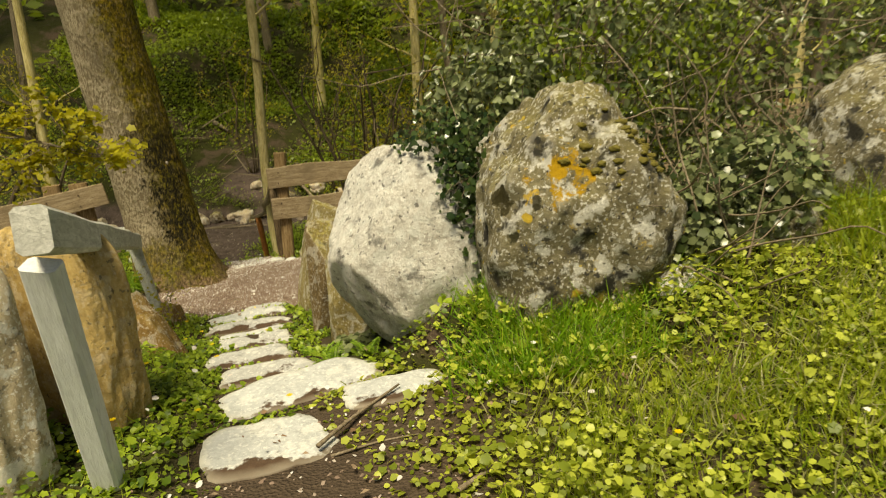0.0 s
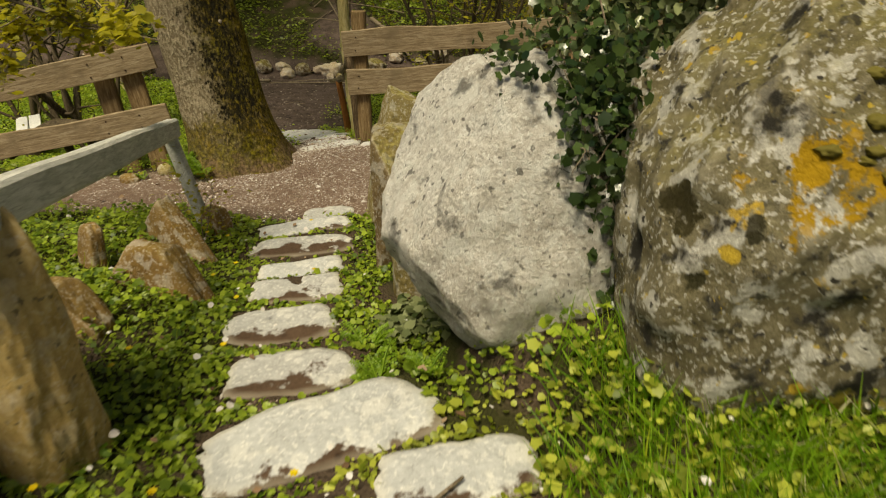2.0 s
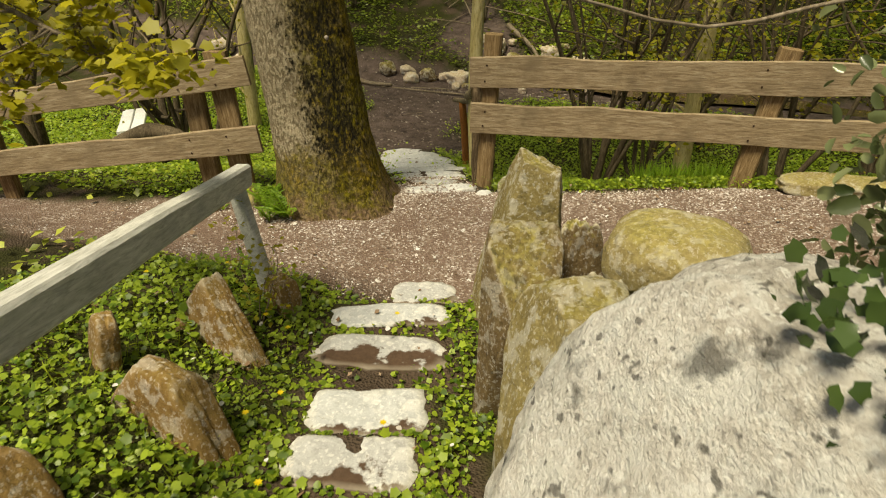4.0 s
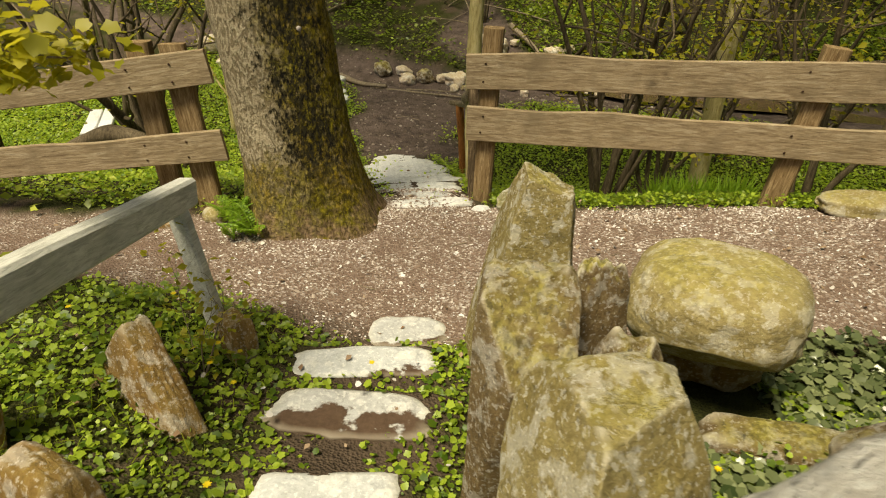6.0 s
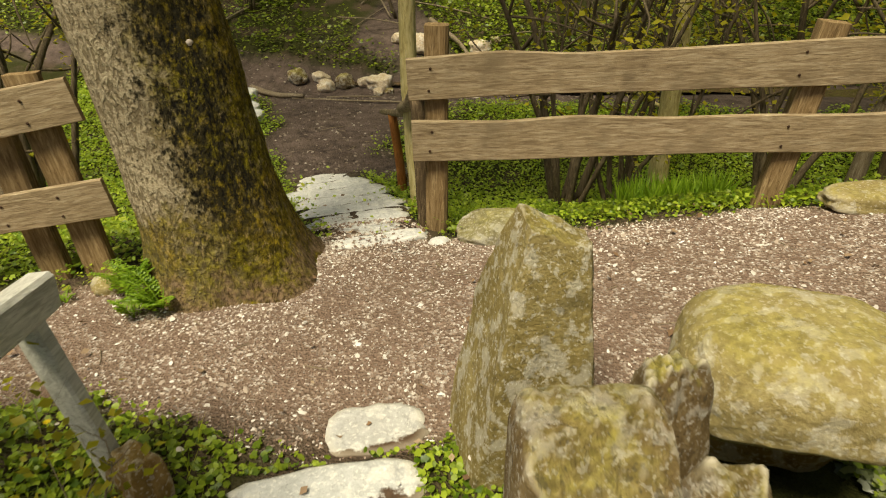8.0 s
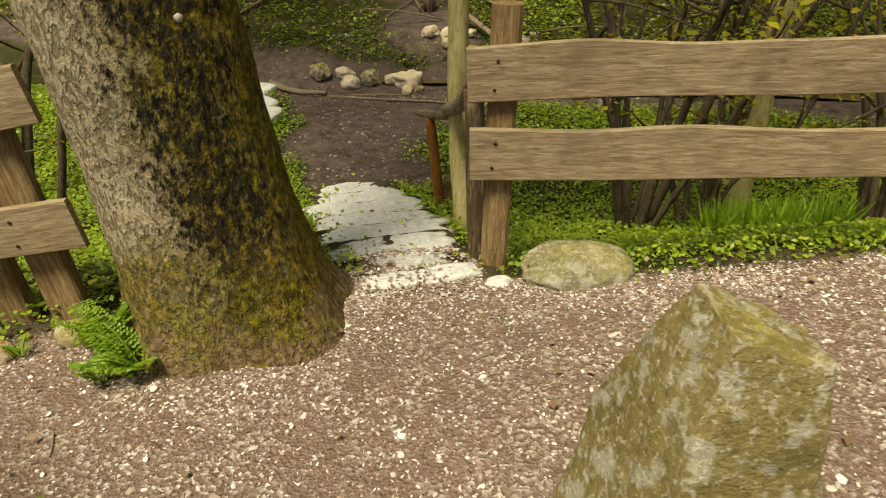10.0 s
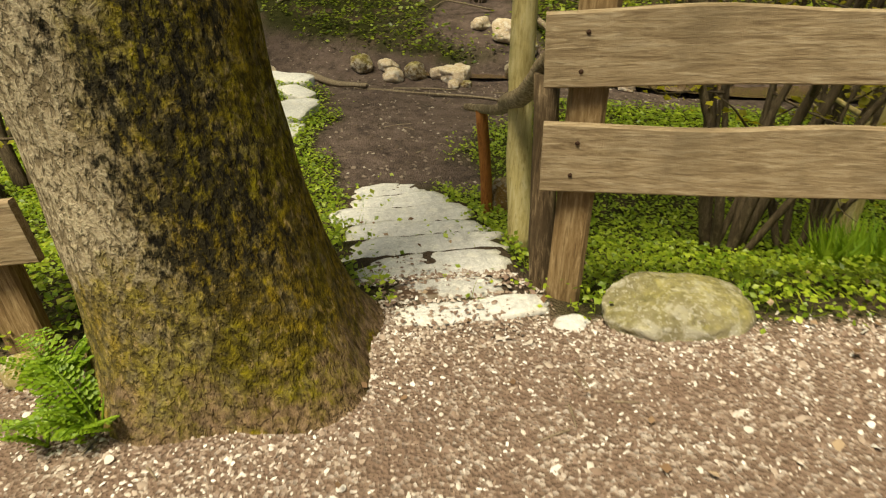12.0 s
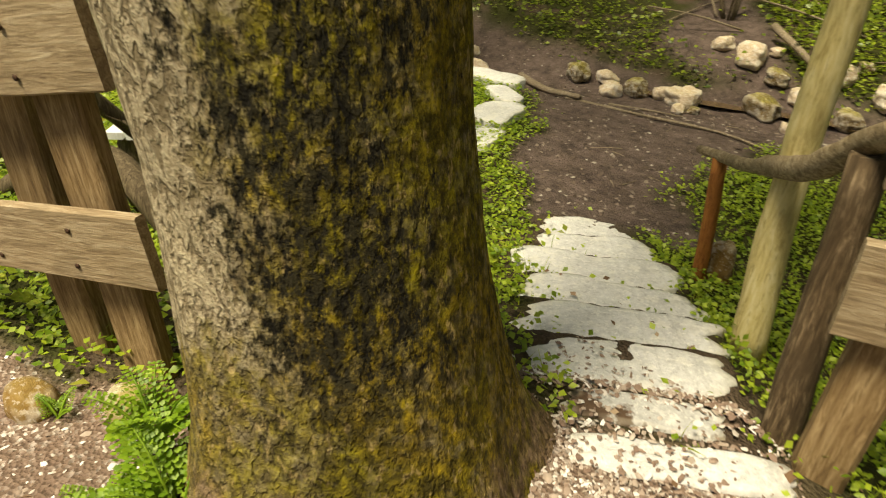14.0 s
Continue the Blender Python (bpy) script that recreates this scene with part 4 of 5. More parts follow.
# creek stones
for i, (x, y, s) in enumerate(((-5.72, 13.30, 0.30), (-5.36, 13.42, 0.26), (-5.20, 13.18, 0.28), (-4.92, 13.36, 0.28), (-4.62, 13.42, 0.26), (-4.36, 13.38, 0.36), (-4.16, 13.25, 0.14), (-4.30, 13.12, 0.16), (-3.95, 14.35, 0.36), (-3.55, 14.2, 0.30),
                              (-3.2, 14.0, 0.28), (-2.95, 14.45, 0.34), (-2.65, 13.85, 0.30), (-2.35, 14.3, 0.38), (-2.1, 13.7, 0.2), (-3.5, 13.6, 0.34), (-3.15, 13.35, 0.16), (-1.5, 14.1, 0.3), (-0.9, 14.4, 0.26), (-4.35, 14.55, 0.26),
                              (-3.72, 14.62, 0.16), (-2.75, 14.75, 0.18), (-8.6, 12.7, 0.3), (-9.1, 12.9, 0.4), (-8.0, 12.9, 0.26), (-7.3, 13.1, 0.22), (-6.9, 12.6, 0.35))):
    r = rock("creek_stone", (x, y, ground_z(x, y) - s * 0.12), (s * 0.9 * RNG.uniform(0.95, 1.3), s * 0.9, s * 0.85 * RNG.uniform(0.75, 1.0)), CREEK_STONE if i % 3 else MOSSY_STONE, 60 + i, 4, turn=RNG.uniform(0, 180), power=3.4, rough=0.17, fine=0.03, cuts=[((RNG.normal(), RNG.normal(), 0.8), 0.75)])
    tagged(r, "rounded stone at the edge of the creek", "stone", "stones along the creek")


# ---- fences ----
def fence_post(at, size, top, turn=0, lean=(0, 0), seed=0, mat=None):
    ln = top - at[2]
    v, f = beam(ln, size[0], size[1], seed, 0.008, 14, 0.05, axis=2)
    return v, f, pose(at[0], at[1], at[2], lean[0], lean[1], turn)


def fence(name, label, posts, boards, group):
    """posts: (foot, (w, d), top, turn, lean); boards: (from, to, height, thickness, waney)."""
    x, y, z = posts[0][0]
    root = new(name)
    root.matrix_basis = Matrix.Translation((x, y, z))
    inv = Matrix.Translation((-x, -y, -z))
    for i, (foot, size, top, turn, lean) in enumerate(posts):
        v, f, m = fence_post(foot, size, top, turn, lean, 11 + i * 3)
        mesh_object("post", v, f, FENCE_POST, root, inv @ m, shade=False)
    for i, (a, b, h, th, wn) in enumerate(boards):
        a, b = Vector(a), Vector(b)
        d = b - a
        v, f = beam(d.length, th, h, 31 + i * 7, 0.006, 40, wn)
        yaw = math.degrees(math.atan2(d.y, d.x))
        rise = -math.degrees(math.asin(d.z / d.length))
        board = mesh_object("board", v, f, FENCE_WOOD, root, inv @ pose(*a, 0, rise, yaw), shade=False)
        for foot, _, _, _, _ in posts:
            along = (foot[0] - a.x) / math.cos(radians(yaw))
            if 0.03 < along < d.length - 0.03:
                for up in (-0.27, 0.24):
                    v, f = ICO[2]
                    mesh_object("nail", v * np.array([0.008, 0.004, 0.008]), f, NAIL, board, Matrix.Translation((along + 0.03 * up, -th / 2 - 0.003, h * up)))
    return tagged(root, label, "fence", group)


# the boards' centre lines lie in front of the posts
fence("plank_fence", "weathered two-board plank fence on rough brown posts", [
    ((-1.88, 7.215, -0.95), (0.13, 0.10), 0.50, 8, (0, 1)),
    ((0.06, 7.62, -0.80), (0.15, 0.11), 0.50, 8, (0, 6)),
    ((2.2, 8.05, -0.70), (0.14, 0.11), 0.62, 8, (0, 0)),
    ((4.4, 8.5, -0.55), (0.14, 0.11), 0.75, 8, (0, 2)),
    ((6.6, 8.95, -0.45), (0.14, 0.11), 0.9, 8, (0, 0))], [
    ((-2.00, 7.11, 0.225), (1.6, 7.86, 0.36), 0.235, 0.032, 0.05),
    ((-1.985, 7.11, -0.125), (1.5, 7.84, -0.085), 0.225, 0.034, 0.06),
    ((1.62, 7.865, 0.36), (7.0, 8.96, 0.72), 0.22, 0.032, 0.05),
    ((1.52, 7.845, -0.08), (7.0, 8.96, 0.30), 0.22, 0.032, 0.05)], "plank fences along the path")
fence("plank_fence", "weathered two-board plank fence ending beside the tree", [
    ((-3.56, 6.27, -0.85), (0.17, 0.06), 0.41, 14, (0, -4)),
    ((-3.84, 6.24, -0.90), (0.16, 0.09), 0.40, 14, (0, -3)),
    ((-5.5, 5.72, -1.1), (0.13, 0.10), 0.22, 14, (0, -2)),
    ((-7.4, 5.1, -1.2), (0.13, 0.10), 0.0, 14, (0, -2))], [
    ((-7.8, 4.88, -0.45), (-3.38, 6.24, 0.290), 0.215, 0.032, 0.05),
    ((-7.8, 4.88, -0.85), (-3.36, 6.25, -0.215), 0.205, 0.032, 0.05)], "plank fences along the path")

# ---- the grey rail ----
rail = new("handrail")
A, B = Vector((-1.03, 1.50, 1.075)), Vector((-2.57, 5.05, 0.10))
rail.matrix_basis = Matrix.Translation((-1.30, 1.92, 0.0))
ri = Matrix.Translation((1.30, -1.92, 0.0))
d = B - A
v, f = beam(d.length, 0.085, 0.125, 3, 0.004, 30, 0.02, axis=1)
yaw = math.degrees(math.atan2(-d.x, d.y))
mesh_object("rail", v, f, GREY_WOOD, rail, ri @ pose(*A, math.degrees(math.asin(d.z / d.length)), 0, yaw), shade=False)
v, f = beam(1.06, 0.10, 0.07, 5, 0.003, 12, 0.02, axis=2)
mesh_object("post", v, f, GREY_POST, rail, ri @ pose(-1.24, 1.92, -0.06, 16.5, 7.5, 0), shade=False, label="pale grey post leaning under the rail")
v, f = beam(0.72, 0.085, 0.06, 6, 0.003, 12, 0.02, axis=2)
mesh_object("post", v, f, GREY_WOOD, rail, ri @ pose(-2.42, 4.95, -0.62, 0, -9, 10), shade=False)
tagged(rail, "sloping grey weathered timber handrail on leaning posts", "handrail")

# ---- handrail made of a branch, by the lower steps ----
br = new("branch_handrail")
br.matrix_basis = Matrix.Translation((-2.78, 9.32, -1.55))
bi = np.array([-2.78, 9.32, -1.55])
v, f = tube(np.array([(-2.98, 9.45, -0.76), (-2.79, 9.20, -0.68), (-2.60, 8.85, -0.56), (-2.48, 8.58, -0.45), (-2.37, 8.18, -0.29), (-2.21, 7.84, -0.14), (-2.05, 7.46, 0.10), (-1.99, 7.31, 0.18)]) - bi, [0.026, 0.032, 0.034, 0.037, 0.044, 0.046, 0.04, 0.032], 10, 4, 0.14)
mesh_object("rail", v, f, BRANCH_WOOD, br)
v, f = tube(np.array([(-2.76, 9.32, -1.62), (-2.77, 9.28, -1.2), (-2.80, 9.22, -0.70)]) - bi, [0.046, 0.043, 0.041], 10, 5, 0.06)
mesh_object("post", v, f, ORANGE_WOOD, br, label="orange-brown peeled post")
v, f = tube(np.array([(-1.99, 7.42, -1.0), (-2.02, 7.44, -0.5), (-2.05, 7.46, 0.06)]) - bi, [0.060, 0.054, 0.048], 12, 6, 0.12)
mesh_object("post", v, f, LOG_BARK, br, label="dark barked log post with peeling bark")
tagged(br, "crooked branch handrail on an orange post and a log", "handrail")

# ---- the old tree ----
tree = new("tree")
tree.matrix_basis = Matrix.Translation((-2.90, 6.52, -0.75))
tv, tf = [], []
NA = 300
zs = np.concatenate([np.linspace(-0.15, 2.6, 300), np.linspace(2.7, 8.0, 30)])
ang = np.linspace(0, 2 * np.pi, NA, endpoint=False)
zz, aa = np.meshgrid(zs, ang, indexing="ij")
rad = 0.362 - 0.012 * zz + 0.10 * np.exp(-np.maximum(zz, 0) / 0.36) + 0.05 * np.exp(-np.maximum(zz, 0) / 0.10)
rad *= 1 + 0.05 * np.cos(3 * aa + 0.8) * np.exp(-np.maximum(zz, 0) / 0.9) + 0.09 * np.cos(5 * aa + 2.0) * np.exp(-np.maximum(zz, 0) / 0.30)
q = np.stack([np.cos(aa).ravel() * 0.42, np.sin(aa).ravel() * 0.42, zz.ravel()], 1)
ridge = fbm(np.column_stack([q[:, :2] * 26, q[:, 2] * 6.0]), 5, 3, 0.5)
big = fbm(q * 2.4, 8, 3)
rad = rad + (ridge.reshape(zz.shape) * 0.004 + big.reshape(zz.shape) * 0.016)
cx = 0.04 - 0.175 * zz + 0.014 * zz ** 2
cy = -0.02 - 0.011 * zz
tv = np.stack([(cx + np.cos(aa) * rad).ravel(), (cy + np.sin(aa) * rad).ravel(), zz.ravel()], 1)
n1 = len(zs)
tf = [(k * NA + j, k * NA + (j + 1) % NA, (k + 1) * NA + (j + 1) % NA, (k + 1) * NA + j) for k in range(n1 - 1) for j in range(NA)]
mesh_object("trunk", tv, tf, BARK, tree)


def limbs(starts, seed):
    r = np.random.default_rng(seed)
    out, tips = [], []
    for p, d, ln, rad0 in starts:
        p, d = np.array(p, float), np.array(d, float)
        pts = [p]
        for k in range(4):
            d = d + r.normal(0, 0.18, 3) + np.array([0, 0, 0.05])
            d /= np.linalg.norm(d)
            pts.append(pts[-1] + d * ln / 4)
            tips.append(pts[-1])
        out.append(tube(pts, np.linspace(rad0, rad0 * 0.25, 5), 7, 1, 0.05, 3))
    return out, np.array(tips)


st = []
for k in range(14):
    a = k * 2.4
    z0 = 5.0 + 0.22 * k
    st.append(((0.04 - 0.175 * z0 + 0.014 * z0 ** 2, -0.06, z0), (math.cos(a), math.sin(a), 0.55), 2.6, 0.10))
lv, tips = limbs(st, 4)
v, f = join(lv)
mesh_object("limbs", v, f, TWIG_WOOD, tree)["kind"] = "stuff"
n = 5200
c = tips[RNG.integers(0, len(tips), n)] + RNG.normal(0, 0.45, (n, 3))
strew("crown", c, rand_dirs(n), tilted_up(n, 0.7), RNG.uniform(0.06, 0.12, n), LEAF_MAPLE, PLAIN_LEAF, PLAIN_FACES, parent=tree)["kind"] = "stuff"
tagged(tree, "old leaning tree with ridged bark and green moss", "tree")


# ---- other trees and shrubs ----
def thin_tree(points, radii, label, mat, twigs=8, leaf=None, seed=0, leaves=400, sides=10, low=0.35, name="young_tree"):
    base = np.array(points[0], float)
    root = new(name)
    root.matrix_basis = Matrix.Translation(base)
    r = np.random.default_rng(seed)
    v, f = tube(np.array(points) - base, radii, sides, seed, 0.06, 5)
    mesh_object("trunk", v, f, mat, root)
    top = np.array(points[-1]) - base
    st = []
    for k in range(twigs):
        q = r.uniform(low, 1.0)
        pos = np.array([np.interp(q * (len(points) - 1), np.arange(len(points)), (np.array(points) - base)[:, i]) for i in range(3)])
        a = r.uniform(0, 2 * np.pi)
        st.append((pos, (math.cos(a), math.sin(a), r.uniform(0.3, 1.2)), r.uniform(0.4, 1.1), radii[-1] * 0.5))
    if st:
        lv, tips = limbs(st, seed + 1)
        v, f = join(lv)
        mesh_object("twig_tangle", v, f, mat, root)["kind"] = "stuff"
        if leaf is not None and leaves:
            c = tips[r.integers(0, len(tips), leaves)] + r.normal(0, 0.10, (leaves, 3))
            strew("crown", c, rand_dirs(leaves), tilted_up(leaves, 0.8), r.uniform(0.03, 0.065, leaves), leaf, PLAIN_LEAF, PLAIN_FACES, parent=root)["kind"] = "stuff"
    TREES.append(root)
    return tagged(root, label, "tree")


TREES = []
thin_tree([(-2.235, 8.12, -1.12), (-2.285, 8.12, -0.4), (-2.29, 8.12, 0.4), (-2.23, 8.12, 2.0), (-2.3, 8.2, 5.0)], [0.078, 0.062, 0.058, 0.054, 0.04], "slender young tree with smooth olive bark", YOUNG_BARK, 6, LEAF_MAPLE, 3, 120, 14, 0.75)


def shrub(at, stems, tall, label, seed, mat=DARK_STEM, leaf=LEAF_MAPLE, leaves=260, spread=0.55, radius=0.03, size=(0.03, 0.06)):
    r = np.random.default_rng(seed)
    root = new("shrub")
    root.matrix_basis = Matrix.Translation(at)
    tips = []
    for k in range(stems):
        a = r.uniform(0, 2 * np.pi)
        d = np.array([math.cos(a) * spread * r.uniform(0.2, 1), math.sin(a) * spread * r.uniform(0.2, 1), 1.0])
        h = tall * r.uniform(0.65, 1.05)
        pts = [np.array([math.cos(a) * 0.08, math.sin(a) * 0.08, -0.05])]
        for j in range(5):
            d = d + r.normal(0, 0.12, 3)
            pts.append(pts[-1] + d / np.linalg.norm(d) * h / 5)
        rad0 = radius * r.uniform(0.5, 1.2)
        pieces = [tube(pts, np.linspace(rad0, rad0 * 0.3, 6), 7, seed + k, 0.08, 3)]
        st = [(pts[j], r.normal(0, 1, 3) + np.array([0, 0, 0.6]), h * 0.28, rad0 * 0.35) for j in (2, 3, 3, 4, 4, 5)]
        lv, tp = limbs(st, seed * 7 + k)
        tips.append(tp)
        v, f = join(pieces + lv)
        mesh_object("stem", v, f, mat, root)
    tips = np.vstack(tips)
    if leaves:
        c = tips[r.integers(0, len(tips), leaves)] + r.normal(0, 0.05, (leaves, 3))
        strew("foliage", c, rand_dirs(leaves), tilted_up(leaves, 0.8), r.uniform(size[0], size[1], leaves), leaf, PLAIN_LEAF, PLAIN_FACES, parent=root)["kind"] = "stuff"
    return tagged(root, label, "shrub")


for k, (x, y, n, h, rd_) in enumerate(((-1.15, 8.75, 9, 3.2, 0.036), (-0.75, 8.9, 7, 2.6, 0.030), (0.55, 9.3, 7, 2.8, 0.036), (1.3, 9.0, 6, 2.6, 0.035), (2.4, 9.6, 6, 3.0, 0.04), (-0.2, 11.2, 5, 3.0, 0.04), (3.6, 10.4, 6, 3.2, 0.04), (-4.6, 15.4, 5, 3.0, 0.03), (-1.6, 14.9, 6, 3.0, 0.03), (-7.2, 14.8, 5, 3.2, 0.03), (0.9, 15.2, 6, 3.2, 0.03), (-3.0, 16.4, 5, 3.4, 0.03))):
    shrub((x, y, ground_z(x, y)), n, h, "multi-stemmed shrub with sparse yellow spring leaves", 100 + k, radius=rd_, leaves=700, size=(0.035, 0.07), spread=0.28)
for k, (x, y, h) in enumerate(((-6.2, 8.3, 3.2), (-5.2, 7.6, 2.6), (-7.8, 9.4, 3.5), (-6.6, 6.9, 2.8), (-9.5, 10.8, 4.0))):
    shrub((x, y, ground_z(x, y)), 4, h, "bare brown shrub stems behind the fence", 140 + k, radius=0.05, leaves=120)
for k, (x, y, r0) in enumerate(((-0.35, 9.6, 0.085), (1.5, 10.2, 0.07), (3.1, 11.0, 0.09), (-6.0, 9.6, 0.08), (-7.9, 12.0, 0.11), (0.4, 16.6, 0.12), (-3.4, 18.5, 0.12), (-8.0, 17.0, 0.15), (4.5, 15.5, 0.14), (-12, 16, 0.16), (7.5, 13.5, 0.15), (-5.6, 22, 0.14), (1.8, 22, 0.16), (9, 20, 0.18), (-15, 22, 0.2), (6.2, 11.5, 0.12), (5.4, 24, 0.18), (-10, 24, 0.18), (13, 17, 0.16), (12, 24, 0.2))):
    z = ground_z(x, y)
    lx = 0.35 * math.sin(k * 2.1)
    thin_tree([(x, y, z - 0.1), (x + lx * 0.3, y, z + 1.2), (x + lx, y + 0.1, z + 3.2), (x + lx * 1.6, y + 0.2, z + 7.5)], [r0 * 1.15, r0, r0 * 0.8, r0 * 0.45], "slim brown woodland tree with spring twigs", YOUNG_BARK if k % 3 == 0 else TWIG_WOOD, 12, LEAF_MAPLE, 200 + k, 900, 9, 0.12)
    # unseen leaf mass added overhead to shade the far bank
    n = 1500 if y > 15 else 500
    c = np.array([x + lx * 1.5, y, z + 6.6]) + RNG.normal(0, 1, (n, 3)) * np.array([1.7, 1.7, 1.1])
    strew("canopy", c - np.array(TREES[-1].location), rand_dirs(n), tilted_up(n, 0.7), RNG.uniform(0.16, 0.36, n), LEAF_FAR, PLAIN_LEAF, PLAIN_FACES, parent=TREES[-1])["kind"] = "stuff"


# ---- ivy over the boulders ----
def ivy_mass(name, label, blobs, count, mat, size, seed, stems=40, lobed=True, cat="ivy", reach=(0.2, 0.6), skip=0, thick=0.006):
    r = np.random.default_rng(seed)
    root = new(name)
    c0 = np.array(blobs[0][0], float)
    root.matrix_basis = Matrix.Translation(c0)
    w = np.array([b[2] for b in blobs], float)
    pick = r.choice(len(blobs), count, p=w / w.sum())
    cen = np.array([b[0] for b in blobs], float)[pick]
    ext = np.array([b[1] for b in blobs], float)[pick]
    u = r.normal(0, 1, (count, 3))
    u /= np.linalg.norm(u, axis=1)[:, None]
    rr = r.uniform(0.55, 1.05, count) + 0.25 * fbm(u * 3.0 + pick[:, None], seed, 3)
    pos = cen + u * ext * rr[:, None] - c0
    nrm = u * 0.7 + r.normal(0, 0.65, (count, 3)) + np.array([0, -0.25, 0.35])
    al = r.normal(0, 1, (count, 3)) + np.array([0, 0, -0.5])
    sh, fc = (LOBED_LEAF, LOBED_FACES) if lobed else (OVAL_LEAF, ROUND_FACES)
    strew("foliage", pos, al - nrm * (al * nrm).sum(1)[:, None] / (nrm * nrm).sum(1)[:, None], nrm, r.uniform(size[0], size[1], count), mat, sh, fc, parent=root)["kind"] = "stuff"
    pieces = []
    for k in range(stems):
        i = r.integers(skip, len(blobs))
        c, e = np.array(blobs[i][0], float), np.array(blobs[i][1], float)
        p = c + r.normal(0, 0.5, 3) * e - c0
        d = r.normal(0, 1, 3) + np.array([0, 0, 0.5])
        pts = [p]
        for j in range(4):
            d = d + r.normal(0, 0.5, 3)
            pts.append(pts[-1] + d / np.linalg.norm(d) * r.uniform(*reach) * 0.35)
        pieces.append(tube(pts, np.linspace(thick, thick * 0.4, 5), 5, seed, 0, 3))
    v, f = join(pieces)
    mesh_object("stem_tangle", v, f, TWIG_WOOD, root)["kind"] = "stuff"
    return tagged(root, label, cat)


ivy_mass("ivy", "tangled dark ivy and dry stems over a low wall between boulders", [((1.42, 2.88, 0.66), (0.36, 0.28, 0.42), 6), ((1.12, 2.72, 0.55), (0.16, 0.16, 0.38), 3), ((1.8, 3.25, 0.75), (0.45, 0.3, 0.3), 3), ((2.4, 3.2, 0.8), (0.6, 0.3, 0.35), 2)], 6400, LEAF_IVY, (0.022, 0.05), 5, 110)
ivy_mass("ivy", "dark glossy ivy in the gap between the two boulders", [((0.16, 3.12, 0.42), (0.13, 0.22, 0.40), 4), ((0.10, 3.05, 0.85), (0.14, 0.2, 0.22), 2), ((0.05, 3.25, 1.05), (0.3, 0.25, 0.16), 2)], 2100, LEAF_HOLLY, (0.016, 0.042), 6, 10, reach=(0.12, 0.35), thick=0.0035)
ivy_mass("shrub", "dense evergreen shrub with grey-green leaves behind the boulders", [((0.35, 3.75, 1.15), (0.42, 0.4, 0.45), 4), ((0.5, 4.2, 0.4), (0.5, 0.5, 0.6), 3), ((0.9, 4.0, 1.2), (1.0, 0.55, 0.75), 6), ((2.3, 4.1, 1.3), (1.2, 0.6, 0.9), 7), ((3.9, 4.3, 1.2), (1.2, 0.7, 1.0), 6), ((1.6, 4.6, 2.2), (1.5, 0.6, 0.7), 4), ((5.6, 4.6, 1.3), (1.4, 0.9, 1.1), 4), ((1.8, 4.0, 0.4), (1.3, 0.5, 0.6), 5)], 20000, LEAF_IVY, (0.025, 0.06), 7, 170, lobed=False, reach=(0.4, 1.0), cat="shrub", skip=3)

ivy_mass("shrub", "loose bramble with lighter leaves and pale bare twigs", [((2.2, 3.75, 1.2), (1.5, 0.35, 0.8), 5), ((1.0, 3.7, 1.55), (0.8, 0.3, 0.5), 3), ((3.6, 3.8, 0.9), (1.2, 0.4, 0.8), 3)], 4200, LEAF_FAR, (0.02, 0.05), 17, 120, lobed=False, reach=(0.4, 0.9), cat="shrub", thick=0.004)

# sapling beside the rail's lower post
shrub((-2.36, 4.62, ground_z(-2.36, 4.62)), 3, 0.62, "small sapling with yellow-green leaves beside the rail post", 171, TWIG_WOOD, LEAF_MAPLE, 130, 0.25, 0.005, (0.025, 0.05))

# ---- overhanging branch with yellow spring leaves ----
mb = new("overhanging_branch")
mb.matrix_basis = Matrix.Translation((-4.2, 4.4, 1.35))
pieces, tips = [], []
rb = np.random.default_rng(12)
main = np.array([(-4.5, 4.0, 1.80), (-3.7, 4.1, 1.42), (-3.0, 4.15, 1.16), (-2.5, 4.15, 1.00), (-2.2, 4.15, 0.92)]) - np.array([-4.2, 4.4, 1.35])
pieces.append(tube(main, [0.02, 0.016, 0.012, 0.008, 0.004], 6, 2, 0, 4))
for k in range(34):
    q = rb.uniform(0.3, 4)
    p = np.array([np.interp(q, np.arange(5), main[:, i]) for i in range(3)])
    d = rb.normal(0, 1, 3) * np.array([0.7, 0.7, 0.75]) + np.array([0.30, 0, -0.15])
    pts = [p]
    for j in range(3):
        d = d + rb.normal(0, 0.3, 3)
        pts.append(pts[-1] + d / np.linalg.norm(d) * rb.uniform(0.08, 0.17))
        tips.append(pts[-1])
    pieces.append(tube(pts, [0.006, 0.0045, 0.003, 0.002], 5, k, 0, 2))
v, f = join(pieces)
mesh_object("twig_tangle", v, f, TWIG_WOOD, mb)["kind"] = "stuff"
tips = np.array(tips)
n = 1900
c = tips[rb.integers(0, len(tips), n)] + rb.normal(0, 0.035, (n, 3))
strew("leaves", c, rand_dirs(n, -0.1), tilted_up(n, 0.7), rb.uniform(0.025, 0.058, n), LEAF_MAPLE, LOBED_LEAF, LOBED_FACES, parent=mb)["kind"] = "stuff"
tagged(mb, "overhanging twig with fresh yellow-green spring leaves", "branch")


# ---- ground cover ----
def thin_out(x, y, keep):
    m = RNG.uniform(0, 1, len(x)) < keep
    return x[m], y[m]


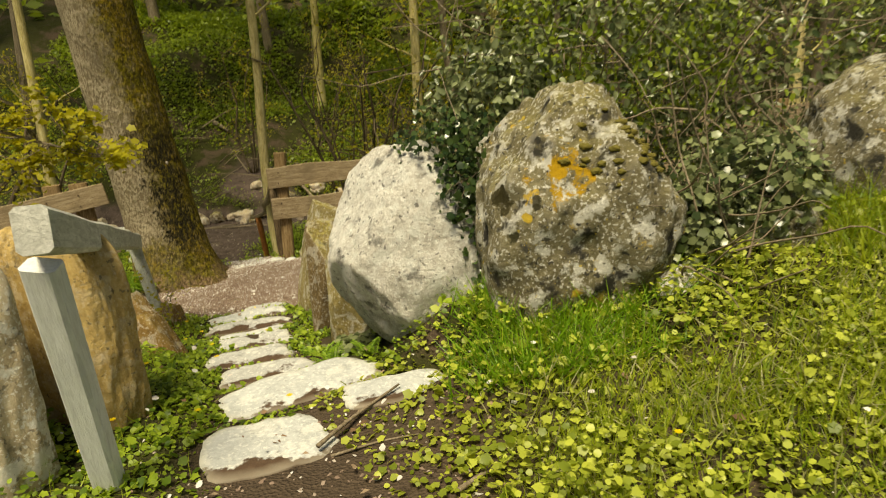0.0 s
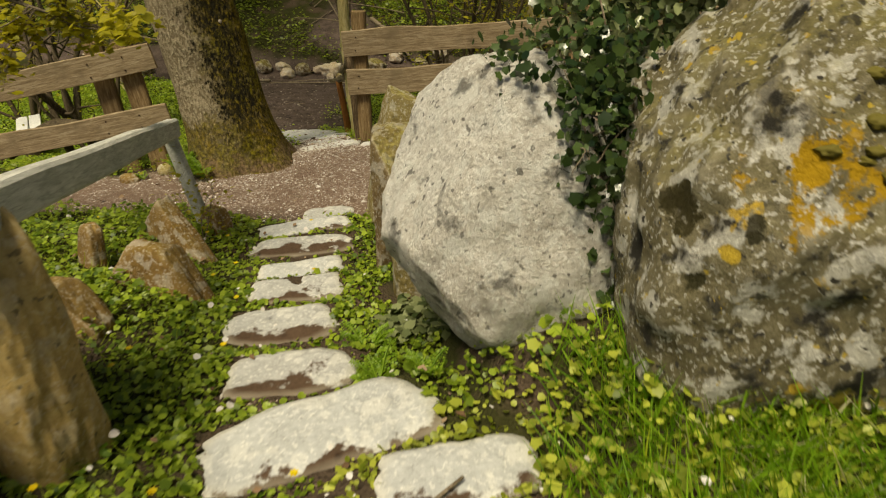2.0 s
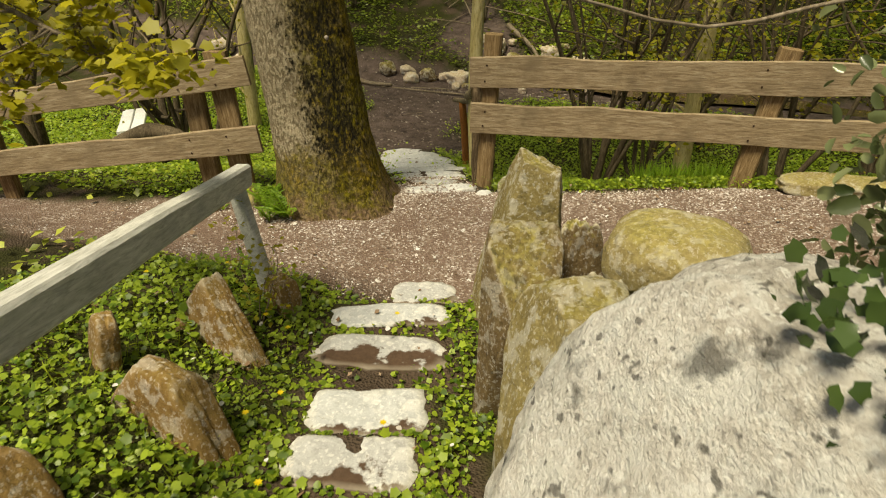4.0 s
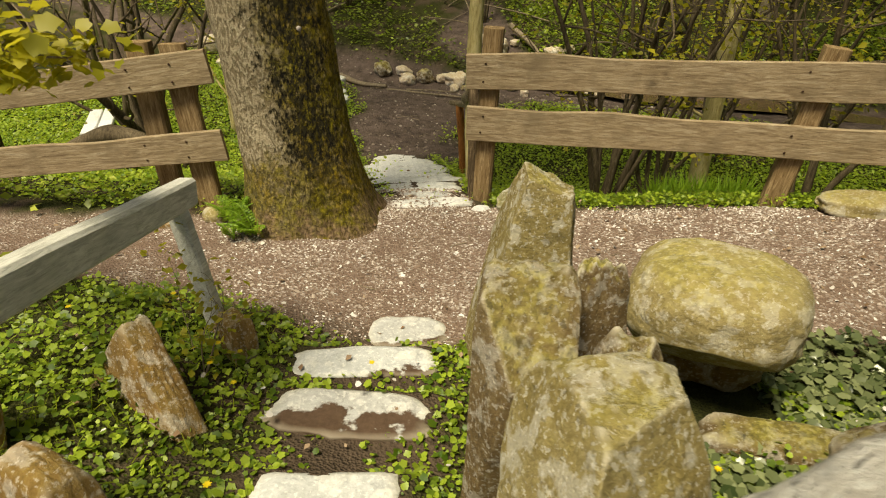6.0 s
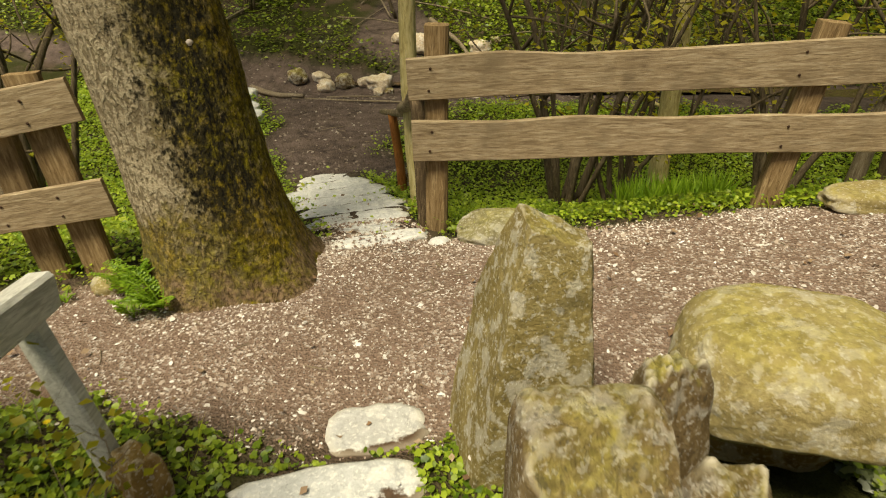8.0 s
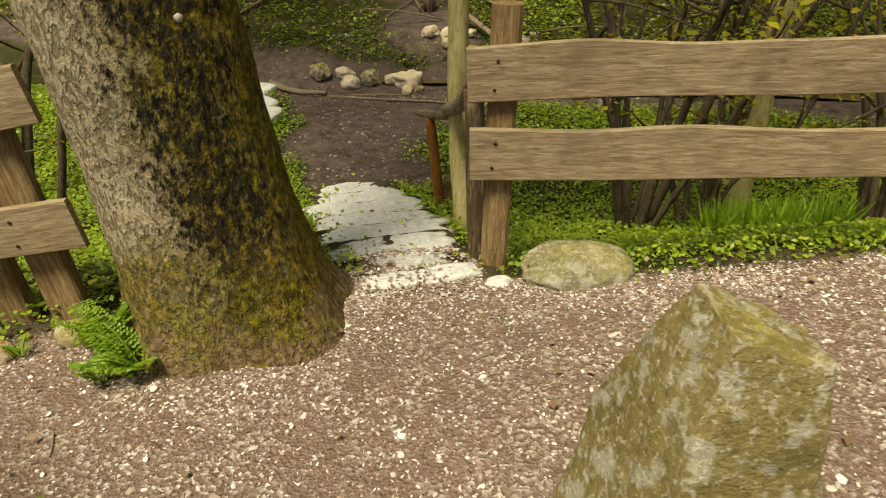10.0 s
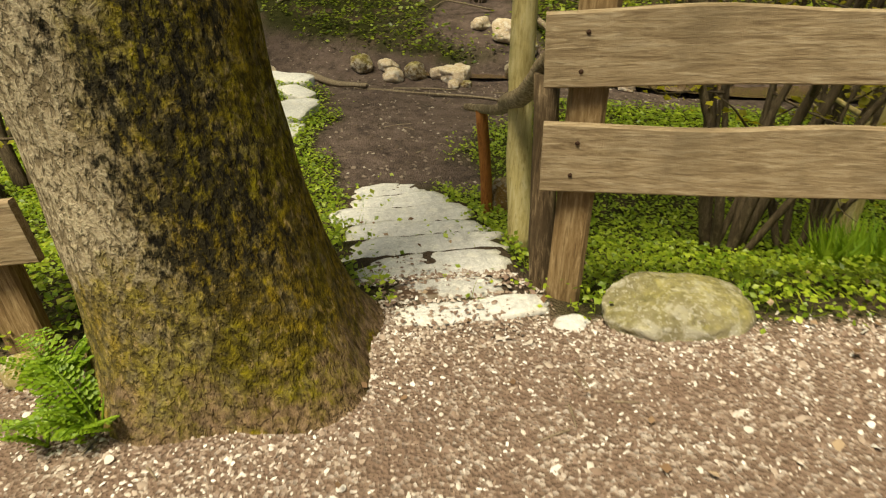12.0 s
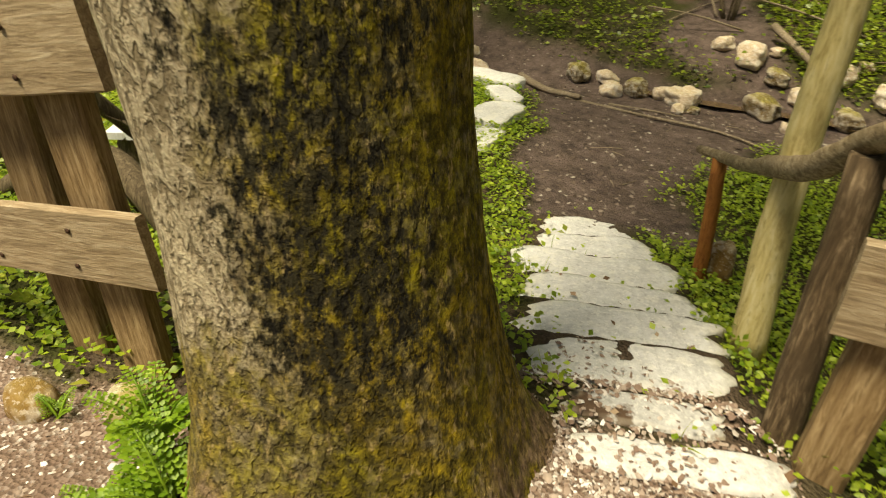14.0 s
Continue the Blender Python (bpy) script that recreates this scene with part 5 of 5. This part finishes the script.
# outlines of the stones that leaves grow round, not through: centre and half sizes
BARE = [(-0.12, 3.32, 0.33, 0.32), (0.64, 2.92, 0.46, 0.44), (-0.9, 4.64, 0.17, 0.2), (-1.1, 5.5, 0.26, 0.22), (-0.32, 5.44, 0.36, 0.26), (-0.62, 4.08, 0.3, 0.25), (-1.62, 2.46, 0.28, 0.14), (-2.9, 6.5, 0.45, 0.42)]
SLABS = [(a, b, c, d, e) for a, b, _, c, d, e, _ in UPPER + LOWER] + [(-6.35, 12.25, 0.8, 0.4, 5), (-5.85, 11.75, 0.6, 0.3, -30), (-5.55, 11.15, 0.45, 0.75, 10)]


def free(x, y, grow=1.0, edge=0.0):
    ok = np.ones(len(x), bool)
    for cx_, cy_, a, b in BARE:
        ok &= ((x - cx_) / (a * grow)) ** 2 + ((y - cy_) / (b * grow)) ** 2 > 1
    for cx_, cy_, ln, dp, tn in SLABS:
        t = radians(tn)
        u = (x - cx_) * math.cos(t) + (y - cy_) * math.sin(t)
        w = -(x - cx_) * math.sin(t) + (y - cy_) * math.cos(t)
        ok &= (np.abs(u) > ln / 2 * 0.98 + edge) | (np.abs(w) > dp / 2 * 0.98 + edge)
    return ok


def cover_density(x, y):
    d = x - step_x(y)
    patchy = 0.5 + 0.5 * fbm(flat3(x * 1.6, y * 1.6), 91, 4)
    soil = np.exp(-(((x + 0.25) / 0.5) ** 2 + ((y - 1.7) / 0.55) ** 2)) + np.exp(-(((x + 0.05) / 0.3) ** 2 + ((y - 2.85) / 0.18) ** 2)) * 0.45
    on_steps = np.exp(-(d / 0.22) ** 2) * smooth(1.2, 1.6, y)
    return np.clip(0.35 + 0.9 * patchy - 0.9 * soil - 0.55 * on_steps, 0, 1) * (1 - zone_gravel(x, y))


def carpet(name, label, x, y, size, mat, shape, faces, tallness, tilt=0.35, drop=0.0):
    n = len(x)
    z = height(x, y) + tallness
    pos = np.stack([x, y, z], 1)
    ob = strew(name, pos, rand_dirs(n, drop), tilted_up(n, tilt), size, mat, shape, faces)
    return tagged(ob, label, "ground cover", kind="stuff")


def cover(n, x0, x1, y0, y1, dens, grow=1.0, edge=0.0):
    x, y = area(n, x0, x1, y0, y1)
    x, y = thin_out(x, y, dens(x, y))
    m = free(x, y, grow, edge)
    return x[m], y[m]


for leaf_shape, leaf_faces, count, lo, hi, mt in ((ROUND_LEAF, ROUND_FACES, 95000, 0.009, 0.030, LEAF_BRIGHT), (LOBED_LEAF, LOBED_FACES, 42000, 0.016, 0.046, LEAF_BRIGHT)):
    x, y = cover(count, -3.6, 3.4, 0.9, 5.7, cover_density)
    lush = smooth(0.35, 0.9, np.abs(x - step_x(y)))
    lump = 0.6 + 0.8 * np.clip(fbm(flat3(x * 3.1, y * 3.1), 15, 3), -0.6, 0.8)
    size, tall = lo + (hi - lo) * RNG.uniform(0, 1, len(x)) ** 1.5, RNG.uniform(0.0, 1.0, len(x)) * (0.025 + 0.10 * lush) * lump
    bank = (x < step_x(y)) | (y > 2.75)
    for m, mt_, lab in ((bank, LEAF_BANK, "deep green low leaves covering the bank"), (~bank, mt, "yellow-green low leaves on the lawn")):
        carpet("leafy_ground_cover", lab, x[m], y[m], size[m], mt_, leaf_shape, leaf_faces, tall[m], 0.55)
# the meadow goes on around the steps
x, y = area(60000, -13, 13, -11, 9)
m = ((x < -3.5) | (x > 3.3) | (y < 1.0)) & (RNG.uniform(0, 1, len(x)) < (0.45 + 0.5 * fbm(flat3(x * 0.9, y * 0.9), 95, 3)) * (1 - zone_gravel(x, y)))
x, y = x[m], y[m]
carpet("leafy_ground_cover", "green low leaves and weeds on the meadow around the steps", x, y, RNG.uniform(0.04, 0.10, len(x)), LEAF_BRIGHT, PLAIN_LEAF, PLAIN_FACES, RNG.uniform(0.0, 0.07, len(x)), 0.5)
# dark shaded leaves right of the standing stones
x, y = cover(24000, -0.75, 2.6, 3.4, 6.1, lambda a, b: (1 - zone_gravel(a, b)) * 0.8)
carpet("ivy_ground_cover", "dark ivy leaves creeping under the stones", x, y, RNG.uniform(0.03, 0.065, len(x)), LEAF_IVY, LOBED_LEAF, LOBED_FACES, RNG.uniform(0.0, 0.07, len(x)), 0.4)


def blades(name, label, x, y, length, width, mat, lean=0.35):
    n = len(x)
    pos = np.stack([x, y, height(x, y) - 0.005], 1)
    al = tilted_up(n, lean)
    a = RNG.uniform(0, 2 * np.pi, n)
    nr = np.stack([np.cos(a), np.sin(a), np.zeros(n)], 1)
    ob = strew(name, pos, al, nr, length, mat, BLADE, BLADE_FACES, width, bend=RNG.uniform(-0.5, 0.5))
    return tagged(ob, label, "grass", kind="stuff")


def lawn_density(x, y):
    p = 0.5 + 0.5 * fbm(flat3(x * 2.1, y * 2.1), 61, 4)
    return np.clip(p * smooth(-0.1, 0.4, x - 0.05 * y) * (1 - smooth(3.0, 3.4, y)), 0, 1)


x, y = cover(70000, -0.2, 4.2, 0.9, 3.3, lawn_density)
blades("grass", "fresh green grass blades on the lawn edge", x, y, RNG.uniform(0.04, 0.13, len(x)), RNG.uniform(0.003, 0.006, len(x)), LEAF_GRASS)
x, y = cover(4600, 0.0, 1.35, 2.15, 2.80, lambda a, b: np.clip(np.exp(-((a - 0.42) / 0.4) ** 2), 0, 1), 0.9)
blades("grass", "tall dark green grass tuft at the foot of the boulder", x, y, RNG.uniform(0.07, 0.22, len(x)), RNG.uniform(0.004, 0.008, len(x)), LEAF_TUFT, 0.7)
x, y = cover(4000, 1.7, 3.6, 2.4, 3.1, lambda a, b: 0.7 + 0 * a)
blades("grass", "tall grass beside the ivy and stones", x, y, RNG.uniform(0.15, 0.34, len(x)), RNG.uniform(0.004, 0.008, len(x)), LEAF_GRASS, 0.5)
x, y = cover(5000, -3.2, -0.9, 1.0, 5.3, lambda a, b: 0.5 * smooth(0.3, 0.6, step_x(b) - a))
blades("grass", "grass blades among the leaves on the bank", x, y, RNG.uniform(0.05, 0.14, len(x)), RNG.uniform(0.003, 0.006, len(x)), LEAF_GRASS, 0.6)


x, y = cover(16000, -0.3, 4.2, 0.9, 2.9, lambda a, b: lawn_density(a, b) * 0.8)
blades("grass", "pale straw-coloured grass in the lawn", x, y, RNG.uniform(0.05, 0.15, len(x)), RNG.uniform(0.003, 0.007, len(x)), LEAF_STRAW, 0.8)


# beyond the fence
def low_density(x, y):
    p = 0.5 + 0.5 * fbm(flat3(x * 1.1, y * 1.1), 71, 4)
    s = path_s(x, y)
    stair = 1 - 0.85 * (np.abs((x + 2.85) * 0.84 + (y - 8.1) * 0.54) < 0.30) * (y < 9.4)
    return np.clip(0.45 + 0.8 * p, 0, 1) * stair * (1 - zone_mud(x, y)) * (1 - zone_gravel(x, y)) * smooth(6.3, 6.9, s + 0.3 * (x < -3.3))


x, y = cover(230000, -9.5, 5.5, 6.0, 13.4, low_density, 1.0, 0.005)
k = np.hypot(x + 2.0, y - 7.0)
carpet("leafy_ground_cover", "bright green low leaves on the slope to the creek", x, y, RNG.uniform(0.015, 0.036, len(x)) * (1 + 0.09 * k), LEAF_SLOPE, PLAIN_LEAF, PLAIN_FACES, RNG.uniform(0.0, 0.10, len(x)), 0.55)
x, y = cover(7000, -4.5, 3.5, 6.9, 8.9, lambda a, b: low_density(a, b) * 0.6)
blades("grass", "fresh grass blades beside the fence", x, y, RNG.uniform(0.05, 0.15, len(x)), RNG.uniform(0.003, 0.007, len(x)), LEAF_GRASS, 0.5)
x, y = cover(900, -0.75, 0.0, 8.2, 8.7, lambda a, b: np.ones(len(a)))
blades("grass", "blue-green tuft of narrow bulb leaves", x, y, RNG.uniform(0.2, 0.34, len(x)), RNG.uniform(0.012, 0.02, len(x)), LEAF_FERN, 0.35)


# far bank
def bank_density(x, y):
    p = 0.5 + 0.5 * fbm(flat3(x * 0.7, y * 0.7), 81, 4)
    return np.clip((p - 0.15) * 2.2, 0, 1) * (1 - zone_mud(x, y) * 0.96) * smooth(13.2, 13.7, y - 0.12 * (x + 5.5))


x, y = cover(150000, -13, 9, 13.2, 26, bank_density)
carpet("bank_ground_cover", "green ivy and nettles covering the far bank", x, y, RNG.uniform(0.035, 0.075, len(x)) * (1 + 0.12 * (y - 13)), LEAF_FAR, PLAIN_LEAF, PLAIN_FACES, RNG.uniform(0.0, 1, len(x)) ** 2 * 0.35, 0.55)
x, y = cover(30000, -45, 45, 24, 60, lambda a, b: np.full(len(a), 0.9))
carpet("woodland_undergrowth", "dense dim undergrowth climbing the wooded slope", x, y, RNG.uniform(0.25, 0.6, len(x)), LEAF_FAR, PLAIN_LEAF, PLAIN_FACES, RNG.uniform(0.0, 1, len(x)) ** 2 * 3.0, 0.8)


# ferny herbs at the foot of the tree
def herb(at, count, size, label, seed):
    r = np.random.default_rng(seed)
    root = new("herb")
    root.matrix_basis = Matrix.Translation(at)
    pos, al, nr, sz, st = [], [], [], [], []
    for k in range(count):
        a = r.uniform(0, 2 * np.pi)
        d = np.array([math.cos(a), math.sin(a), r.uniform(0.9, 2.2)])
        d /= np.linalg.norm(d)
        ln = size * r.uniform(0.6, 1.1)
        tip = d * ln + np.array([0, 0, -0.25 * ln])
        st.append(tube([np.zeros(3), d * ln * 0.55, tip], [0.004, 0.003, 0.0015], 5, k, 0, 3))
        side = np.cross(d, [0, 0, 1])
        side /= np.linalg.norm(side)
        for q in np.linspace(0.25, 1.0, 12):
            p = d * ln * q + np.array([0, 0, -0.25 * ln * q * q])
            for s in (-1, 1):
                for e in range(4):
                    pos.append(p + side * s * ln * 0.085 * e * (1.2 - q))
                    al.append(side * s * 0.8 + d * r.uniform(0.3, 0.9) + r.normal(0, 0.15, 3))
                    nr.append(np.array([0, 0, 1.0]) + r.normal(0, 0.25, 3))
                    sz.append(ln * 0.062 * (1.3 - q * 0.7))
    v, f = join(st)
    mesh_object("stalk", v, f, LEAF_FERN, root)["kind"] = "stuff"
    strew("leaves", np.array(pos), np.array(al), np.array(nr), np.array(sz), LEAF_FERN, LOBED_LEAF, LOBED_FACES, parent=root)["kind"] = "stuff"
    return tagged(root, label, "plant", "feathery herbs")


for k, (x, y, c, s) in enumerate(((-3.02, 6.02, 9, 0.30), (-3.28, 6.12, 9, 0.34), (-3.12, 5.92, 5, 0.18), (-0.62, 3.0, 7, 0.22), (-0.75, 3.3, 6, 0.2), (-0.42, 2.94, 5, 0.16), (-3.6, 6.0, 4, 0.14), (-1.25, 7.35, 5, 0.16))):
    herb((x, y, ground_z(x, y)), c, s, "small bright green herb with feathery leaves", 300 + k)

# ---- loose chips on the path ----
def chips(name, label, x, y, size, mat, lift=0.001):
    n = len(x)
    base = np.array([(1, 0, 0), (0.35, 0.8, 0), (-0.75, 0.55, 0), (-0.8, -0.5, 0), (0.3, -0.85, 0), (0.1, 0.05, 0.55)])
    ang = RNG.uniform(0, 2 * np.pi, n)
    sx, sy, sz = size * RNG.uniform(0.6, 1.3, n), size * RNG.uniform(0.4, 0.9, n), size * RNG.uniform(0.5, 1.3, n)
    b = base[None] * (1 + RNG.uniform(-0.3, 0.3, (n, 6, 1)))
    px_, py_, pz_ = b[..., 0] * sx[:, None], b[..., 1] * sy[:, None], b[..., 2] * sz[:, None]
    c, s = np.cos(ang)[:, None], np.sin(ang)[:, None]
    tx, ty = RNG.normal(0, 0.25, (2, n, 1))
    X, Y = px_ * c - py_ * s, px_ * s + py_ * c
    Z = pz_ + tx * X + ty * Y
    v = np.stack([x[:, None] + X, y[:, None] + Y, height(x, y)[:, None] + Z + lift], -1).reshape(-1, 3)
    faces = [(0, 1, 5), (1, 2, 5), (2, 3, 5), (3, 4, 5), (4, 0, 5)]
    loops = ((np.arange(n) * 6)[:, None] + np.array(faces).ravel()[None]).ravel()
    ob = bulk(name, v, loops, np.full(n * 5, 3), mat)
    return tagged(ob, label, "gravel", kind="stuff")


def chip_density(x, y):
    p = 0.5 + 0.5 * fbm(flat3(x * 1.9, y * 1.9), 41, 4)
    edge = np.exp(-((y - np.interp(x, [-4.5, -3.3, -2.6, -1.9, -1.1, 0.1, 0.75], [5.8, 6.15, 6.75, 6.95, 7.0, 7.3, 7.5])) / 0.28) ** 2)
    return np.clip((0.35 + 0.8 * p + 0.6 * edge), 0, 1) * zone_gravel(x, y) * (0.3 + 0.7 * smooth(-3.4, -2.7, x))


x, y = area(52000, -4.6, 1.6, 4.9, 7.9)
x, y = thin_out(x, y, chip_density(x, y))
chips("gravel_chips", "pale limestone chips trodden into the path", x, y, RNG.uniform(0.0035, 0.0105, len(x)), CHIP)
x, y = area(1300, -3.4, 1.5, 5.4, 7.6)
x, y = thin_out(x, y, chip_density(x, y))
chips("gravel_chips", "larger white stone chips on the path", x, y, RNG.uniform(0.010, 0.022, len(x)), CHIP)
x, y = area(2600, -1.6, 1.2, 1.2, 3.2)
x, y = thin_out(x, y, 0.7 * zone_soil(x, y) + 0.12)
chips("gravel_chips", "pale crumbs of stone on the bare earth", x, y, RNG.uniform(0.004, 0.014, len(x)), CHIP)
x, y = area(2600, -2.75, -1.95, 6.8, 7.45)
x, y = thin_out(x, y, 0.25 + 0.75 * (np.abs(y - 7.28 - 0.5 * (x + 2.35)) < 0.10))
chips("gravel_chips", "stone crumbs strewn over the upper slabs", x, y, RNG.uniform(0.006, 0.014, len(x)), CHIP, 0.016)

def rim(x, y):
    far = np.interp(x, [-4.5, -3.3, -2.6, -1.9, -1.1, 0.1, 0.75, 2], [5.85, 6.1, 6.72, 6.98, 7.03, 7.33, 7.55, 7.85])
    foot = np.exp(-((np.hypot(x + 2.9, y - 6.45) - 0.55) / 0.14) ** 2)
    p = 0.5 + 0.5 * fbm(flat3(x * 2.6, y * 2.6), 141, 4)
    return np.clip((np.exp(-((y - far) / np.where(x < -2.5, 0.24, 0.20)) ** 2) + 0.8 * foot) * (0.15 + p) + 0.08 * p, 0, 1) * zone_gravel(x, y) * (0.3 + 0.7 * smooth(-3.3, -2.7, x))


x, y = area(95000, -4.5, 1.8, 5.2, 7.9)
x, y = thin_out(x, y, rim(x, y))
chips("gravel_chips", "white limestone chips washed to the edge of the path", x, y, RNG.uniform(0.004, 0.012, len(x)), CHIP_WHITE)
x, y = area(9000, -8.0, -1.0, 9.3, 14.2)
x, y = thin_out(x, y, 0.75 * zone_mud(x, y))
chips("mud_debris", "small clods and crumbs on the trodden mud", x, y, RNG.uniform(0.008, 0.03, len(x)), DEBRIS)

# dry leaves
x, y = area(2600, -4.5, 2.5, 0.9, 8.5)
keep = (RNG.uniform(0, 1, len(x)) < 0.25 + 0.5 * (np.abs(x + 0.2) < 0.6) * (np.abs(y - 4.8) < 0.6)) & free(x, y, 0.95, -0.2)
x, y = x[keep], y[keep]
n = len(x)
tagged(strew("fallen_leaves", np.stack([x, y, height(x, y) + RNG.uniform(0.004, 0.04, n)], 1), rand_dirs(n), tilted_up(n, 0.4), RNG.uniform(0.02, 0.05, n), LEAF_DRY, PLAIN_LEAF, PLAIN_FACES), "dry brown fallen leaves on the ground", "fallen leaves", kind="stuff")

# pale blossom petals fallen on the grass and the path
x, y = area(420, -3.4, 3.2, 0.9, 7.2)
n = len(x)
tagged(strew("fallen_petals", np.stack([x, y, height(x, y) + RNG.uniform(0.01, 0.09, n) * (1 - zone_gravel(x, y)) + 0.006], 1), rand_dirs(n), tilted_up(n, 0.45), RNG.uniform(0.012, 0.030, n), BLOSSOM, ROUND_LEAF, ROUND_FACES), "pale fallen blossom petals on grass and gravel", "petals", kind="stuff")

# yellow celandine flowers
x, y = area(150, -3.0, 2.6, 1.2, 5.2)
m = free(x, y) & (RNG.uniform(0, 1, len(x)) < cover_density(x, y)) & ((x < -1.3) | (RNG.uniform(0, 1, len(x)) < 0.25))
x, y = x[m], y[m]
pos, al, nr = [], [], []
for a, b in zip(x, y):
    z = ground_z(a, b) + RNG.uniform(0.08, 0.13)
    for k in range(7):
        t = k * 2 * math.pi / 7
        pos.append((a, b, z)), al.append((math.cos(t), math.sin(t), 0.25)), nr.append((-0.25 * math.cos(t), -0.25 * math.sin(t), 1))
tagged(strew("yellow_flowers", np.array(pos), np.array(al), np.array(nr), 0.016, PETAL, PLAIN_LEAF, PLAIN_FACES), "small yellow celandine flowers in the leaves", "flowers", kind="stuff")


# ---- fallen sticks ----
def stick(name, pts, r0, label, seed, mat=TWIG_WOOD, group="fallen sticks", lift=0.0):
    p = np.array(pts, float)
    if p.shape[1] == 2:
        p = np.column_stack([p, height(p[:, 0], p[:, 1]) + r0 + lift])
    v, f = tube(p - p[0], np.linspace(r0, r0 * 0.5, len(p)), 7, seed, 0.12, 4)
    ob = mesh_object(name, v, f, mat, None, tuple(p[0]))
    return tagged(ob, label, "stick", group)


stick("stick", [(-0.50, 2.02), (-0.40, 2.20), (-0.22, 2.42)], 0.010, "thin bare stick lying beside the slabs", 1, lift=0.03)
stick("stick", [(-0.45, 2.0), (-0.28, 2.04), (-0.12, 2.05)], 0.006, "thin twig on the bare earth", 2)
stick("stick", [(0.02, 1.66), (0.12, 1.74), (0.26, 1.80)], 0.009, "short pale stick in the grass", 3, lift=0.02)
stick("log", [(-6.35, 12.9), (-5.75, 12.55), (-5.2, 12.35)], 0.055, "long pale fallen branch beside the creek", 4)
stick("stick", [(-5.4, 12.4), (-4.5, 12.3), (-3.6, 12.35), (-3.0, 12.2)], 0.020, "long thin branch lying on the mud", 5)
stick("stick", [(-5.0, 12.75), (-4.5, 12.6), (-4.1, 12.7)], 0.016, "thin twig on the mud", 6)
stick("log", [(-3.9, 14.9), (-3.3, 14.4), (-2.9, 13.9)], 0.05, "pale branch lying across the creek stones", 7, lift=0.15)
stick("log", [(-6.2, 17.6), (-5.7, 17.2)], 0.07, "short pale log on the far bank", 8, lift=0.05)
for k in range(14):
    a, b = RNG.uniform(-5.2, -3.2), RNG.uniform(10.2, 13.0)
    t, ln = RNG.uniform(0, 6.28), RNG.uniform(0.1, 0.35)
    stick("twig", [(a, b), (a + math.cos(t) * ln * 0.5, b + math.sin(t) * ln * 0.4), (a + math.cos(t) * ln, b + math.sin(t) * ln)], 0.006, "short dry twig lying on the mud", 120 + k, group="twigs on the mud")
rs = np.random.default_rng(33)
for k in range(46):
    a, b = rs.uniform(-10, 0), rs.uniform(13.6, 17.5)
    t, ln = rs.uniform(0, 6.28), rs.uniform(0.5, 1.7)
    z = ground_z(a, b)
    up = rs.uniform(0.0, 0.5)
    stick("stick", [(a, b, z + 0.03), (a + math.cos(t) * ln * 0.5, b + math.sin(t) * ln * 0.5, z + up * 0.5 + 0.1), (a + math.cos(t) * ln, b + math.sin(t) * ln, z + up + 0.1)], rs.uniform(0.010, 0.028), "bare dead stick on the far bank", 40 + k)
for k in range(30):
    a, b = rs.uniform(-4.2, 1.2), rs.uniform(5.4, 7.4)
    t, ln = rs.uniform(0, 6.28), rs.uniform(0.05, 0.16)
    stick("twig", [(a, b), (a + math.cos(t) * ln * 0.5, b + math.sin(t) * ln * 0.45), (a + math.cos(t) * ln, b + math.sin(t) * ln)], rs.uniform(0.0025, 0.005), "small twig lying on the gravel path", 90 + k, group="twigs on the path")

# ---- things beyond the other fence ----
bench = new("plank_bench")
bench.matrix_basis = pose(-6.25, 7.76, ground_z(-6.25, 7.76), 0, 0, 130)
for k in range(2):
    v, f = beam(0.80, 0.125, 0.045, 70 + k, 0.004, 12, 0.02)
    mesh_object("seat_plank", v, f, GREY_POST, bench, pose(-0.40, -0.07 + 0.14 * k, 0.40), shade=False)
for sx in (-0.26, 0.26):
    v, f = tube([(sx, 0, -0.1), (sx, 0.02, 0.2), (sx, 0, 0.38)], [0.11, 0.1, 0.1], 12, 3, 0.08)
    mesh_object("leg", v, f, DARK_STEM, bench)
tagged(bench, "pale plank bench on dark log legs behind the fence", "bench")
stump = new("dead_log")
stump.matrix_basis = Matrix.Translation((-5.15, 6.75, ground_z(-5.15, 6.75)))
v, f = tube([(-0.55, -0.1, 0.05), (-0.2, 0, 0.28), (0.15, 0.05, 0.42), (0.5, 0.1, 0.35), (0.75, 0.15, 0.02)], [0.06, 0.07, 0.075, 0.07, 0.05], 10, 8, 0.15)
mesh_object("log", v, f, DARK_STEM, stump)
v, f = tube([(0.1, 0.05, 0.4), (0.0, 0.25, 0.2), (-0.05, 0.35, -0.05)], [0.06, 0.05, 0.045], 8, 9, 0.15)
mesh_object("limb", v, f, DARK_STEM, stump)
tagged(stump, "dark crooked dead log lying behind the fence", "log")

# ---- small white tag on the trunk ----
bm = bmesh.new()
bmesh.ops.create_cone(bm, cap_ends=True, segments=12, radius1=0.016, radius2=0.013, depth=0.008)
for q in bm.verts:
    q.co.x *= 1 + 0.2 * math.sin(q.co.y * 300)
tag = part("tree_tag", bm, CHIP_WHITE, None, at=look((-2.752, 6.312, 0.565), (-3.06, 6.49, 0.56)))
tagged(tag, "small white tag fixed to the mossy trunk", "tag")
